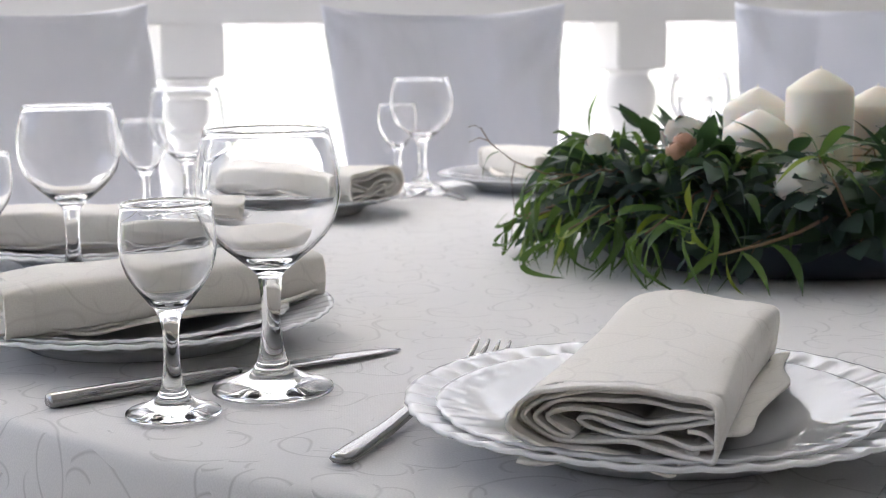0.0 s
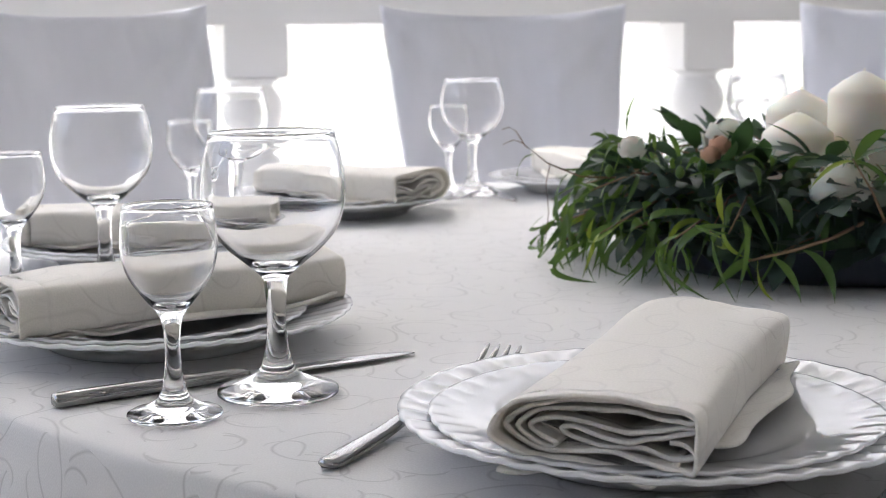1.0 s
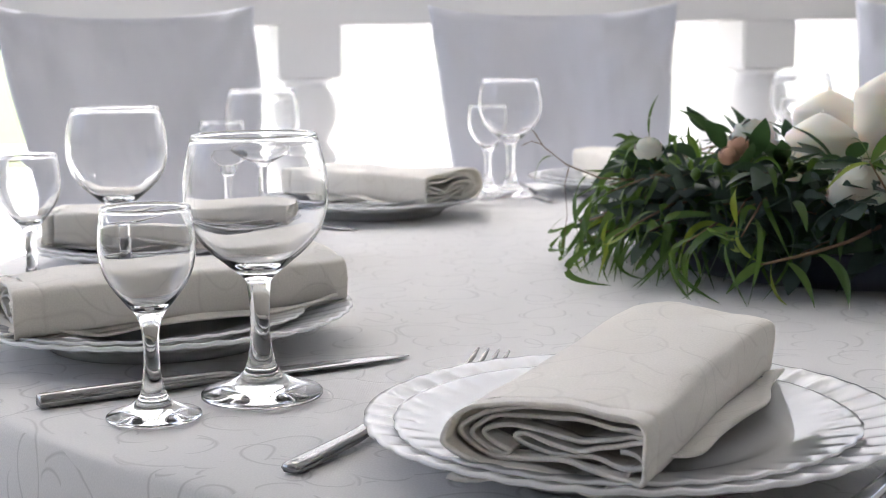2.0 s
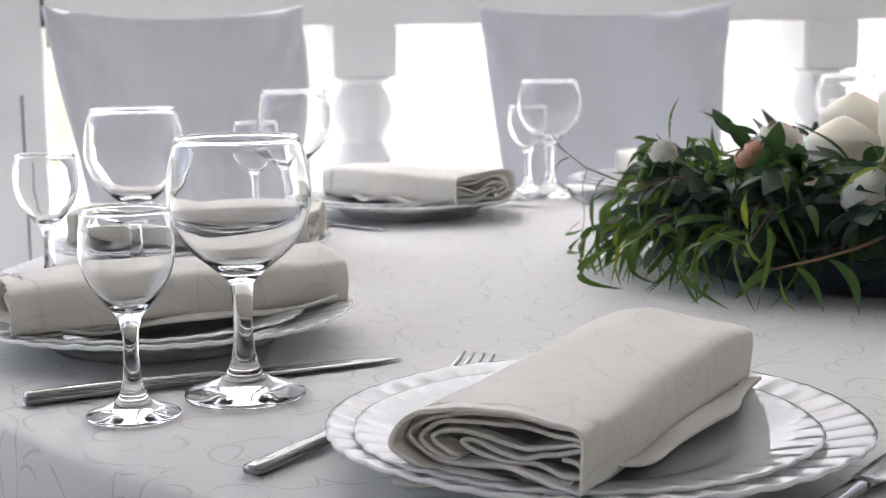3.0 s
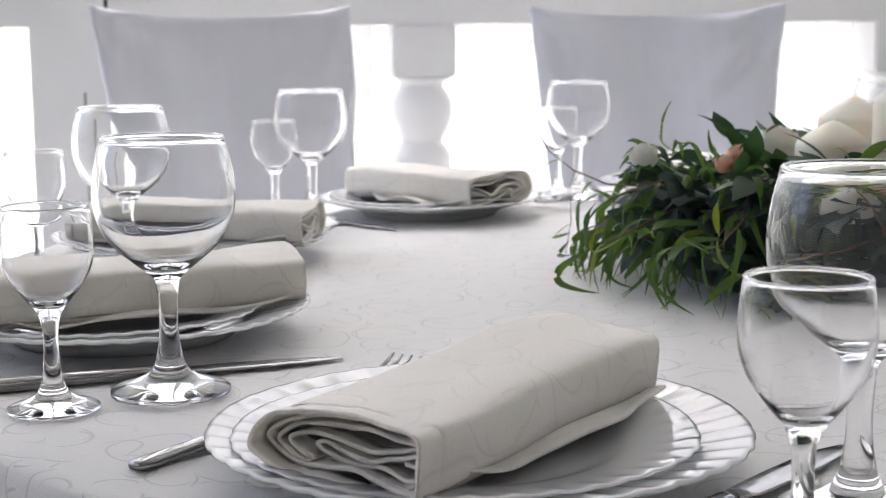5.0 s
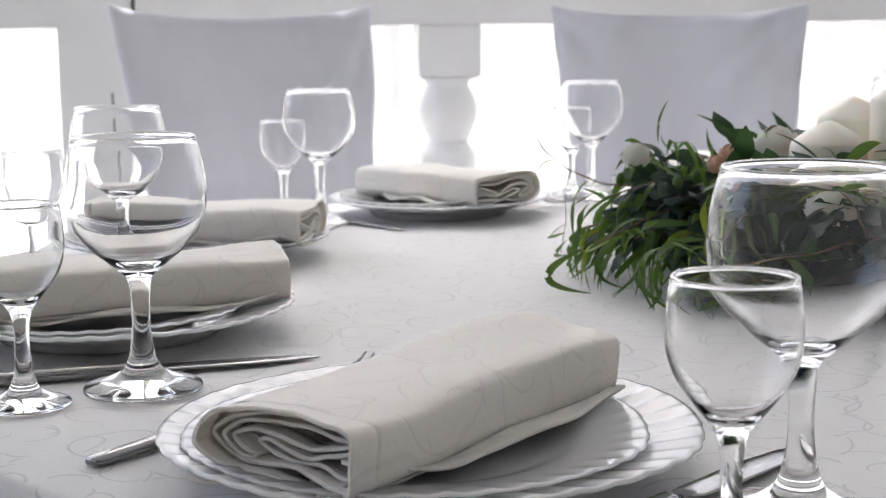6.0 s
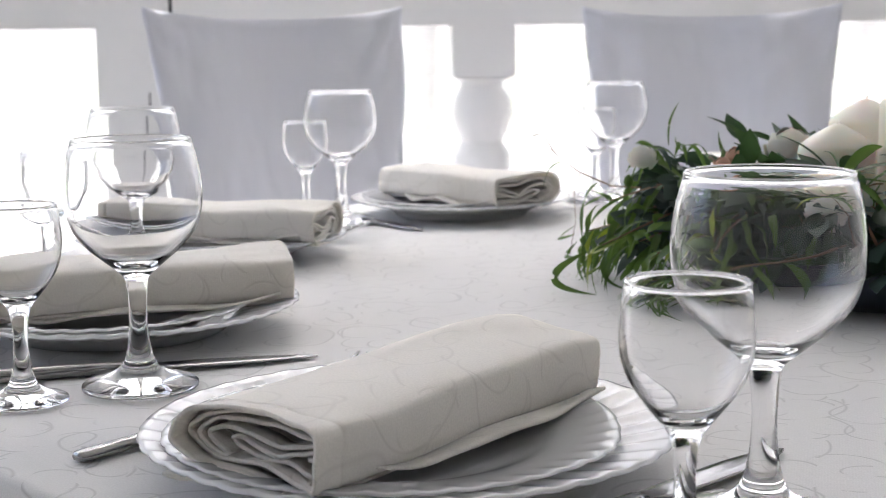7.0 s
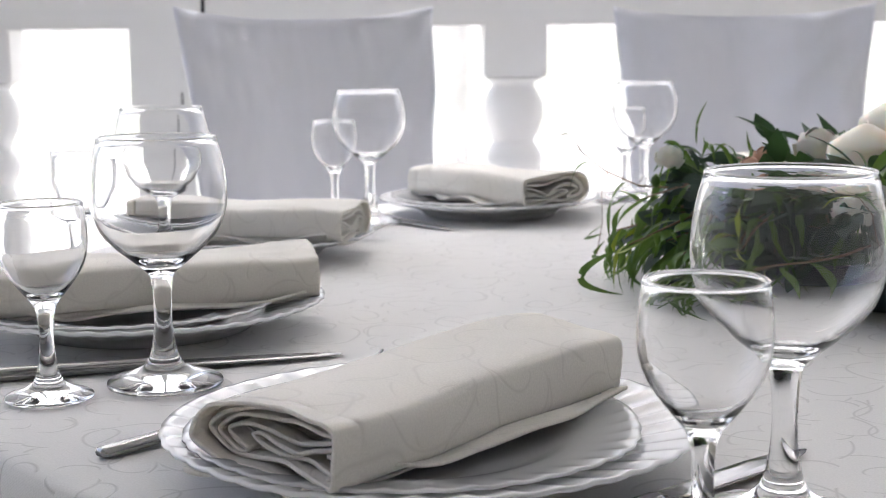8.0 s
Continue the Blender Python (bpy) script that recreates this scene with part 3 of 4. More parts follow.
def napkin(seed, height=0.84):
    """A cloth napkin folded over and over into a flat roll, along y, its underside at z = 0."""
    rnd = random.Random(seed)
    ph = [rnd.uniform(0, 6.28) for _ in range(8)]
    nap = empty("folded_napkin", Matrix(), "ivory damask napkin loosely rolled on the stacked plates", "napkin", "napkins")
    fold = [(40, 0.4), (14, -0.4), (-16, 0.4), (-32, 4), (-41.5, 14), (-43.5, 22), (-38, 33), (-25, 39), (4, 40.5), (28, 40), (40, 38), (43.5, 32), (43.5, 18), (42.5, 7), (38, 3.6), (22, 4.6), (4, 8), (-14, 4.2),
            (-30, 8), (-39.5, 18), (-34, 28.5), (-22, 33.6), (4, 35.4), (28, 35), (39.5, 33.2), (41.8, 31.4), (38, 30), (24, 29.4), (10, 30.6), (-8, 31), (-22, 30), (-32, 25.5), (-36, 18.5), (-29, 11), (-22, 7.8),
            (-19.5, 9.5), (-25, 15.5), (-30.5, 19.5), (-27, 23.5), (-18, 25), (-5, 22.5), (7, 17.5), (15, 18.5), (28, 23.5), (38.5, 27), (41, 25.4), (36, 22.2), (22, 16), (10, 13.4), (-2, 16.4), (-13, 20),
            (-18, 18.5), (-13, 13), (2, 9.5), (16, 10), (30, 8), (40, 9), (41.5, 13), (36, 16.4), (28, 15)]
    fold = [(x + rnd.uniform(-1.0, 1.0) * (k > 15), z + rnd.uniform(-0.7, 0.7) * (k > 15)) for k, (x, z) in enumerate(fold)]
    path = [(x / 1000, z * height / 1000 + 0.0025) for x, z in smooth_profile(fold, 6)]

    def shape(x, z, y, k):
        inner = smoothstep(0.22, 0.30, k)
        ragged = 0.0026 * noise.noise((k * 11 + ph[3], 0.3, seed)) + 0.0013 * noise.noise((k * 34, 1.7, seed))
        end = (0.0075 * inner + ragged) * smoothstep(0.03, 0.105, abs(y)) * (1 if y < 0 else -0.6)
        corner = smoothstep(0.055, 0.107, -y) * (1 - inner) * smoothstep(-0.030, -0.046, x)      # the outer layer's loose corner
        peak = 0.0035 * smoothstep(0.02, 0.10, y) * smoothstep(0.02, 0.03, z) * (1 - smoothstep(-0.02, 0.03, x))
        sag = 1 - 0.05 * abs(y / 0.1) ** 2 + 0.03 * math.sin(y * 30 + ph[4])
        w = 1 + 0.04 * math.sin(y * 22 + ph[5])
        ripple = 0.0014 * noise.noise((x * 45, y * 30 + ph[6], z * 45)) + 0.0006 * noise.noise((x * 110 + y * 60, y * 90, ph[1])) + 0.0028 * noise.noise((x * 14 + ph[6], y * 11, z * 14)) - 0.0006 * math.exp(-((y + 0.0935) / 0.0011) ** 2)
        crumple = inner * 0.0009 * noise.noise((k * 60, y * 40, ph[2]))
        skew = 0.004 * math.sin(x * 40 + ph[7]) if abs(y) > 0.095 else 0
        return (x * w + ripple - 0.001 * corner, y + end + skew, max(z * sag + ripple + crumple + peak - 0.003 * corner, 0.0003))

    ys = [-0.1075, -0.1065, -0.102, -0.0962, -0.0950, -0.0942, -0.0935, -0.0928, -0.0920, -0.0905, *[-0.085 + 0.18 * i / 20 for i in range(21)], 0.104, 0.109, 0.1105]
    part("roll", sheet_from_path(path, 0.0021, ys, shape), NAPKIN, nap)
    flap = [(-0.040 + 0.104 * i / 24, 0.0012 + 0.0010 * math.sin(i * 0.9 + ph[0])) for i in range(25)]

    def flap_shape(x, z, y, k):
        far = smoothstep(0.60, 1.0, k)
        reach = -0.020 + 0.012 * math.cos((y - 0.04) * 14) + 0.003 * math.sin(y * 70 + ph[1])
        lift = 0.003 * far * (1 + math.sin(y * 55 + ph[2])) + 0.0016 * far * (1 + math.sin(y * 90 + 14 * k + ph[0])) * smoothstep(0.04, -0.06, y) + 0.006 * smoothstep(0.75, 1, k) * smoothstep(0.02, 0.1, y)
        return (x + far * reach, y * (1 - 0.05 * far) - 0.004 * math.sin(k * 9 + ph[3]), z + lift)

    part("flap", sheet_from_path(flap, 0.0017, [-0.114, -0.112, *[-0.106 + 0.206 * i / 32 for i in range(33)], 0.104], flap_shape), NAPKIN, nap)
    return nap


SETTINGS = (  # plate centre; direction to the table's centre (degrees); places of its glasses, knife and fork as (x to the diner's right, y inwards, turn)
    ((0.204, 0.288), 67.4, (0.176, 0.0212), (0.178, -0.053), (0.1246, 0.0087, -6.9), (-0.130, 0.011, -3)),
    ((-0.092, 0.560), 33.0, (0.185, -0.006), (0.197, -0.074), (0.1403, -0.0037, 0), (-0.130, 0.0, -2)),
    ((-0.175, 0.915), -2.0, (0.158, 0.006), (0.188, -0.058), (0.130, -0.010, 1), (-0.122, -0.002, 2)),
    ((-0.019, 1.280), -39.2, (0.157, -0.014), (0.175, -0.061), (0.126, -0.020, 1), (-0.140, -0.022, 4)),
    ((0.290, 1.506), -75.0, (0.160, 0.010), (0.178, -0.040), (0.128, -0.016, -2), (-0.130, 0.0, 0)),
    ((0.672, 1.490), -110.0, (0.160, 0.005), (0.175, -0.060), (0.128, -0.010, 1), (-0.130, 0.0, -2)),
)
makers = {"plate": dinner_plate(), "salad": side_plate(), "big": wine_glass(), "small": small_glass(), "knife": dinner_knife(), "fork": dinner_fork()}
for i, (c, turn, big, small, knife, fork) in enumerate(SETTINGS):
    base = pose(c[0], c[1], T + 0.0008, 0, 0, turn - 90)
    spots = {"plate": base @ pose(0, 0, 0, 0, 0, 13 * i), "salad": base @ pose(0.0, -0.012, 0.0069, 0, 0, 29 * i), "big": base @ pose(*big, 0), "small": base @ pose(*small, 0),
             "knife": base @ pose(knife[0], knife[1], 0.0002, 0, 0, knife[2]), "fork": base @ pose(fork[0], fork[1], 0.0002, 0, 0, fork[2])}
    for key, m in spots.items():
        if i == 0:
            makers[key].matrix_world = m
        else:
            copy_thing(makers[key], m)
    napkin(40 + i, (0.80, 0.82, 0.78, 0.86, 0.84, 0.84)[i]).matrix_world = base @ pose(0.0, (-0.005, 0.004, 0.006, 0.010, 0.0, 0.0)[i], 0.0170, 0, 0, (0, 3, -1, 2, 0, 0)[i]) @ Matrix.Scale((1, 1.07, 1.05, 1, 1, 1)[i], 4, (0, 1, 0))


# ---- covered chairs ----
def covered_chair(seed):
    """A banquet chair under a white cover; the origin on the floor below the back, the seat towards -y."""
    rnd = random.Random(seed)
    ph = [rnd.uniform(0, 6.28) for _ in range(8)]
    ch = empty("covered_chair", Matrix(), "banquet chair in a white satin slip cover", "chair", "covered chairs")
    rows = []
    nz, nx = 36, 40
    zs = [0.42 + 0.588 * (k / nz) ** 0.85 for k in range(nz + 1)]

    def outline(z):
        return 0.143 + 0.068 * ((z - 0.42) / 0.588)

    bm = bmesh.new()
    for z in zs:
        half, t = outline(z), 0.017 + 0.010 * (1.008 - z)
        f = smoothstep(0.80, 1.008, z)
        ring = []
        for side in (1, -1):
            for i in range(nx):
                u = -1 + 2 * i / (nx - 1)
                u *= side
                x = half * math.copysign(1 - (1 - abs(u)) ** 1.15, u) if abs(u) > 0.001 else 0
                dip = f * 0.020 * (1 - abs(u) ** 2.2)
                crease = 0.005 * math.sin(6 * x / half + 9 * z + ph[0]) * (1 - u * u) + 0.003 * noise.noise((x * 7 + ph[1], z * 9 - x * 7, side)) + 0.006 * math.sin((x * 26 + z * 30) + ph[2]) * smoothstep(0.2, 0.9, u * side)
                fan = math.atan2(1.03 - z, half + 0.02 - x)          # round the upper right corner
                far = math.hypot(1.03 - z, half + 0.02 - x)
                crease += 0.0035 * math.sin(15 * fan + ph[4]) * smoothstep(0.02, 0.10, far) * (1 - smoothstep(0.18, 0.34, far)) + 0.002 * math.sin(11 * math.atan2(1.03 - z, half + 0.02 + x) + ph[5]) * (1 - smoothstep(0.08, 0.25, math.hypot(1.03 - z, half + 0.02 + x)))
                d = t * (1 - abs(u) ** 6) + 0.002
                bowl = 0.018 * (1 - u * u)
                lean = 0.15 * (z - 0.42) / 0.588
                ring.append((x, -side * d + bowl + lean + crease - 0.15, z - dip))
        rows.append(ring)
    vs = grid_mesh(bm, rows, closed=True)
    n = len(vs[-1])
    for i in range(nx - 1):
        bm.faces.new((vs[-1][i], vs[-1][i + 1], vs[-1][n - 2 - i], vs[-1][n - 1 - i]))
    bmesh.ops.recalc_face_normals(bm, faces=bm.faces)
    part("back_cover", bm, COVER, ch)
    bm = bmesh.new()
    rows = []
    for z, grow in ((0.475, -0.03), (0.473, -0.008), (0.46, 0.0), (0.44, 0.002), (0.40, 0.004)):
        ring = []
        for i in range(80):
            a = 2 * math.pi * i / 80
            c, s = math.cos(a), math.sin(a)
            ring.append(((0.20 + grow) * math.copysign(abs(c) ** 0.35, c), -0.30 + (0.21 + grow) * math.copysign(abs(s) ** 0.35, s), z))
        rows.append(ring)
    vs = grid_mesh(bm, rows, closed=True)
    bm.faces.new(vs[0])
    bmesh.ops.recalc_face_normals(bm, faces=bm.faces)
    part("seat_cover", bm, COVER, ch)
    bm = bmesh.new()
    rows = []
    for k in range(9):
        z = 0.41 - 0.40 * k / 8
        ring = []
        for i in range(160):
            a = 2 * math.pi * i / 160
            c, s = math.cos(a), math.sin(a)
            w = 1 + 0.10 * k / 8 + 0.03 * k / 8 * math.sin(22 * a + ph[3])
            ring.append((0.205 * w * math.copysign(abs(c) ** 0.4, c), -0.29 + 0.215 * w * math.copysign(abs(s) ** 0.4, s), z))
        rows.append(ring)
    grid_mesh(bm, rows, closed=True)
    bmesh.ops.recalc_face_normals(bm, faces=bm.faces)
    part("skirt", bm, COVER, ch)
    return ch


# chairs at the three far seats
for seed, (ax, ay), (bx, by) in ((1, (-0.587, 1.611), (-0.266, 1.884)), (2, (0.001, 2.050), (0.412, 2.111)), (3, (0.720, 2.130), (1.105, 1.955))):
    turn = math.degrees(math.atan2(by - ay, bx - ax))
    covered_chair(seed).matrix_world = pose((ax + bx) / 2, (ay + by) / 2, 0, 0, 0, turn)


# ---- centrepiece: dish, foliage, flowers, candles ----
centre = empty("floral_centrepiece", pose(CX, CY, T), "green willow and eucalyptus wreath with white flowers on dark dish", "flower arrangement")
part("dish", lathe(smooth_profile([(0.02, 0.001), (0.15, 0.001), (0.180, 0.008), (0.196, 0.028), (0.199, 0.034), (0.194, 0.034), (0.178, 0.022), (0.15, 0.016), (0.02, 0.014)], 3), 96), DISH, centre, "dark navy round dish")


def candle(x, y, z, r, h):
    c = empty("pillar_candle", pose(CX + x, CY + y, T + z), "unlit ivory pillar candle with a pointed top in the wreath", "candle", "pillar candles")
    bm = bmesh.new()
    tube(bm, [(0, 0, h + 0.014), (0.0003, 0, h + 0.0185), (0.0008, 0.0004, h + 0.0205)], 0.0008, 6)
    part("wick", bm, WAX, c)
    part("wax", lathe([(0.002, 0.0), (r, 0.0), (r, h * 0.3), (r, h * 0.7), (r, h - 0.004), (r * 0.985, h - 0.001), (r * 0.95, h + 0.0015), (r * 0.6, h + 0.0095), (r * 0.2, h + 0.0165), (r * 0.06, h + 0.018)], 56), WAX, c)


candle(0.013, -0.024, 0.016, 0.0300, 0.135)
candle(-0.026, 0.040, 0.016, 0.0310, 0.117)
candle(-0.050, -0.050, 0.016, 0.0305, 0.101)
candle(0.076, 0.004, 0.016, 0.0315, 0.118)


def leaf_mesh(name, length, width, curl, twist, fold, material, seg=9, sickle=0.0):
    """One leaf along +y from the origin: lance-shaped, keeled along the midrib, bent down by curl and sideways by sickle (radians over its length)."""
    bm = bmesh.new()
    rows = []
    p, ang, yaw = Vector((0, 0, 0)), 0.0, 0.0
    for k in range(seg + 1):
        u = k / seg
        w = width * 0.5 * (math.sin(math.pi * u ** 0.75) ** 0.9 if 0 < u < 1 else 0.05)
        d = Vector((math.sin(yaw) * math.cos(ang), math.cos(yaw) * math.cos(ang), math.sin(ang)))
        side = Vector((math.cos(yaw), -math.sin(yaw), 0))
        up = side.cross(d)
        c, s = math.cos(twist * u), math.sin(twist * u)
        side, up = side * c + up * s, up * c - side * s
        rows.append([p - side * w + up * fold * w, p, p + side * w + up * fold * w])
        p = p + d * length / seg
        ang -= curl / seg
        yaw += sickle / seg
    grid_mesh(bm, rows)
    me = bpy.data.meshes.new(name)
    bm.to_mesh(me)
    bm.free()
    me.materials.append(material)
    me.polygons.foreach_set("use_smooth", [True] * len(me.polygons))
    return me


lr = random.Random(5)
WILLOWS = [leaf_mesh("willow_leaf", lr.uniform(0.050, 0.088), lr.uniform(0.0046, 0.0078), lr.uniform(-0.7, 2.0), lr.uniform(-1.4, 1.4), 0.25, WILLOW, 9, lr.uniform(-1.3, 1.3)) for _ in range(24)]
RUSCI = [leaf_mesh("ruscus_leaf", lr.uniform(0.034, 0.052), lr.uniform(0.011, 0.018), lr.uniform(-0.2, 0.8), lr.uniform(-0.5, 0.5), 0.2, RUSCUS, 8, lr.uniform(-0.4, 0.4)) for _ in range(10)]
GUMS = [leaf_mesh("eucalyptus_leaf", lr.uniform(0.020, 0.030), lr.uniform(0.016, 0.024), lr.uniform(0, 0.5), lr.uniform(-0.3, 0.3), 0.1, GUM, 7) for _ in range(6)]


def aim(place, way, roll):
    """A pose at place whose y axis points along way."""
    y = Vector(way).normalized()
    x = y.cross(Vector((0, 0, 1)))
    x = x.normalized() if x.length > 1e-3 else Vector((1, 0, 0))
    z = x.cross(y)
    m = Matrix((x, y, z)).transposed().to_4x4()
    return Matrix.Translation(place) @ m @ Matrix.Rotation(roll, 4, "Y")


near_leaves, far_leaves = [], []      # (mesh, pose in the centrepiece)


def add_leaf(mesh, place, way, roll):
    x, y = place[0], place[1]
    z_min = 0.006
    if place[2] < z_min:
        place = (x, y, z_min)
    front = x * -0.62 + y * -0.78 > 0.115      # the side towards the open seats
    way, size = Vector(way).normalized(), lr.uniform(0.7, 1.1)
    for _ in range(6):
        m = aim(place, way, roll) @ Matrix.Scale(size, 4)
        if min((m @ v.co).z for v in mesh.vertices) > 0.0015:
            break
        size *= 0.85
        way.z += 0.12
    (near_leaves if front and len(near_leaves) < 300 else far_leaves).append((mesh, m))


def twig(points, radius):
    bm = bmesh.new()
    tube(bm, points, radius, 5)
    part("twig", bm, TWIG, centre)


def branch(angle, r0, z0, length, rise, droop, leaves, spread, kind, radius=0.0014, hang=0.25):
    """A twig that starts at radius r0 and grows outwards, rising and then drooping; leaves stand along it."""
    rnd = lr
    pts = []
    p = Vector((r0 * math.cos(angle), r0 * math.sin(angle), z0))
    yaw, pitch = angle + rnd.uniform(-spread, spread), rise
    n = 9
    for k in range(n):
        pts.append(p.copy())
        d = Vector((math.cos(yaw) * math.cos(pitch), math.sin(yaw) * math.cos(pitch), math.sin(pitch)))
        p = p + d * length / n
        if p.z < 0.008:
            p.z = 0.008
            pitch = max(pitch, -0.05)
        pitch -= droop / n
        yaw += rnd.uniform(-0.12, 0.12)
    twig(pts, [radius * (1 - 0.7 * k / (n - 1)) for k in range(n)])
    for j in range(leaves):
        u = 0.12 + 0.88 * j / max(leaves - 1, 1)
        k = min(int(u * (n - 1)), n - 2)
        q = pts[k].lerp(pts[k + 1], u * (n - 1) - k)
        d = (pts[k + 1] - pts[k]).normalized()
        side = d.cross(Vector((0, 0, 1))).normalized() * (1 if j % 2 else -1)
        way = d * rnd.uniform(0.4, 1.0) + side * rnd.uniform(0.2, 1.0) + Vector((0, 0, rnd.uniform(-hang - 0.4, 0.5 - hang * 0.5)))
        if j == leaves - 1:
            way = d
        add_leaf(rnd.choice(kind), tuple(q), way, rnd.uniform(-0.7, 0.7))


def arching_leaf(p0, p1, p2, width, material=WILLOW, seg=12):
    """A long narrow leaf that follows a curve from p0 past p1 to its tip p2, keeled along the midrib."""
    a, b, c = Vector(p0), Vector(p1), Vector(p2)
    tilt = lr.uniform(-0.9, 0.9)
    bm = bmesh.new()
    rows = []
    for k in range(seg + 1):
        u = k / seg
        p = a * (1 - u) ** 2 + b * (2 * u * (1 - u)) + c * u * u
        d = ((b - a) * (1 - u) + (c - b) * u).normalized()
        side = d.cross(Vector((0.2, 0.1, 1))).normalized()
        side = Matrix.Rotation(tilt + 0.9 * tilt * u, 3, d) @ side
        up = side.cross(d)
        w = width * 0.5 * (math.sin(math.pi * u ** 0.8) ** 0.8 if 0 < u < 1 else 0.06)
        rows.append([Vector((q.x, q.y, max(q.z, 0.0015))) for q in (p - side * w + up * 0.3 * w, p, p + side * w + up * 0.3 * w)])
    grid_mesh(bm, rows)
    me = bpy.data.meshes.new("willow_leaf")
    bm.to_mesh(me)
    bm.free()
    me.materials.append(material)
    me.polygons.foreach_set("use_smooth", [True] * len(me.polygons))
    near_leaves.append((me, Matrix()))


def round_way(a):
    return Vector((math.cos(a), math.sin(a), 0))


# long willow leaves that arch over the rim and hang to the cloth
for stem in range(12):
    a0 = 3.14 + 0.078 * stem + lr.uniform(-0.05, 0.05)
    z0 = lr.uniform(0.045, 0.085)
    root, tip = round_way(a0) * 0.15 + Vector((0, 0, z0)), round_way(a0 + lr.uniform(-0.2, 0.15)) * lr.uniform(0.220, 0.268) + Vector((0, 0, z0 - lr.uniform(-0.01, 0.03)))
    twig([root, root.lerp(tip, 0.5) + Vector((0, 0, 0.010)), tip], [0.0014, 0.0011, 0.0006])
    for k in range(8):
        p = root.lerp(tip, 0.40 + 0.60 * k / 6) + Vector((0, 0, 0.010 * (1 - k / 6)))
        way = round_way(a0 + lr.uniform(-1.3, 1.3))
        across = Vector((-way.y, way.x, 0)) * lr.uniform(-0.034, 0.034)
        reach, fall = lr.uniform(0.012, 0.050), lr.choice((lr.uniform(-0.01, 0.04), lr.uniform(0.06, 0.10), lr.uniform(0.06, 0.10)))
        end = p + way * reach + across * 0.6 + Vector((0, 0, -fall))
        end.z = max(end.z, 0.003)
        wide = math.hypot(end.x, end.y)
        if wide > 0.268:
            end.x, end.y = end.x * 0.268 / wide, end.y * 0.268 / wide
        arching_leaf(p, p + way * reach * lr.uniform(0.4, 1.4) - across + Vector((0, 0, lr.uniform(-0.04, 0.024))), end, lr.uniform(0.0042, 0.0070), LIME if lr.random() < 0.06 else WILLOW)
# three upturned leaves beside the white rosebud, and shorter ones round it
for k in range(11):
    a = 3.02 + 0.05 * k + lr.uniform(-0.05, 0.05)
    p = round_way(a) * lr.uniform(0.185, 0.20) + Vector((0, 0, lr.uniform(0.085, 0.108)))
    out = round_way(a + lr.uniform(-0.7, 0.5)) * lr.uniform(0.022, 0.045)
    arching_leaf(p, p + out * 0.6 + Vector((0, 0, lr.uniform(0.012, 0.030))), p + out + Vector((0, 0, lr.uniform(-0.022, 0.020))), lr.uniform(0.0050, 0.0078))
# leaves standing up along the crown
for k in range(60):
    a = 3.0 + 2.2 * k / 59 + lr.uniform(-0.1, 0.1)
    p = round_way(a) * lr.uniform(0.145, 0.195) + Vector((0, 0, lr.uniform(0.075, 0.098)))
    out = round_way(a + lr.uniform(-1.6, 1.6)) * lr.uniform(0.012, 0.040)
    top = lr.uniform(0.005, 0.034) * (1.0 if a < 3.9 else 0.55)
    broad = k % 5 == 0
    arching_leaf(p, p + out * 0.4 + Vector((0, 0, top + 0.008)), p + out + Vector((0, 0, top * lr.uniform(0.3, 1.0))), lr.uniform(0.010, 0.015) if broad else lr.uniform(0.0045, 0.0072), RUSCUS if broad else lr.choice((WILLOW, GUM)))
# loose leaves hanging down the dark flank
for k in range(34):
    a = 3.75 + 1.75 * k / 33 + lr.uniform(-0.05, 0.05)
    p = round_way(a) * lr.uniform(0.180, 0.205) + Vector((0, 0, lr.uniform(0.055, 0.100)))
    out = round_way(a + lr.uniform(-1.1, 1.1)) * lr.uniform(0.010, 0.032)
    arching_leaf(p, p + out + Vector((0, 0, lr.uniform(0.0, 0.020))), p + out * 1.3 + Vector((0, 0, -lr.uniform(0.010, 0.055))), lr.uniform(0.0048, 0.0085), GUM if k % 3 else WILLOW)
# a reddish twig crossing the dish with lime and darker green leaves hanging from it
twig([(-0.035, -0.200, 0.058), (-0.062, -0.212, 0.048), (-0.090, -0.216, 0.040), (-0.122, -0.212, 0.032), (-0.131, -0.208, 0.031)], [0.0017, 0.0015, 0.0013, 0.0010, 0.0006])
for p0, p1, p2, w, m in (((-0.122, -0.212, 0.033), (-0.135, -0.208, 0.028), (-0.150, -0.205, 0.008), 0.0075, WILLOW), ((-0.118, -0.213, 0.032), (-0.122, -0.218, 0.012), (-0.108, -0.226, 0.003), 0.0042, LIME),
                         ((-0.108, -0.215, 0.034), (-0.092, -0.222, 0.026), (-0.090, -0.236, 0.003), 0.0058, WILLOW), ((-0.085, -0.216, 0.040), (-0.062, -0.224, 0.030), (-0.066, -0.240, 0.003), 0.0080, WILLOW),
                         ((-0.128, -0.208, 0.034), (-0.146, -0.196, 0.040), (-0.140, -0.190, 0.062), 0.0046, LIME), ((-0.140, -0.190, 0.058), (-0.146, -0.186, 0.072), (-0.139, -0.182, 0.088), 0.0056, LIME),
                         ((-0.075, -0.212, 0.045), (-0.070, -0.215, 0.070), (-0.040, -0.214, 0.085), 0.0062, GUM), ((-0.080, -0.213, 0.043), (-0.100, -0.205, 0.060), (-0.062, -0.210, 0.078), 0.0055, GUM)):
    arching_leaf(p0, p1, p2, w, m)
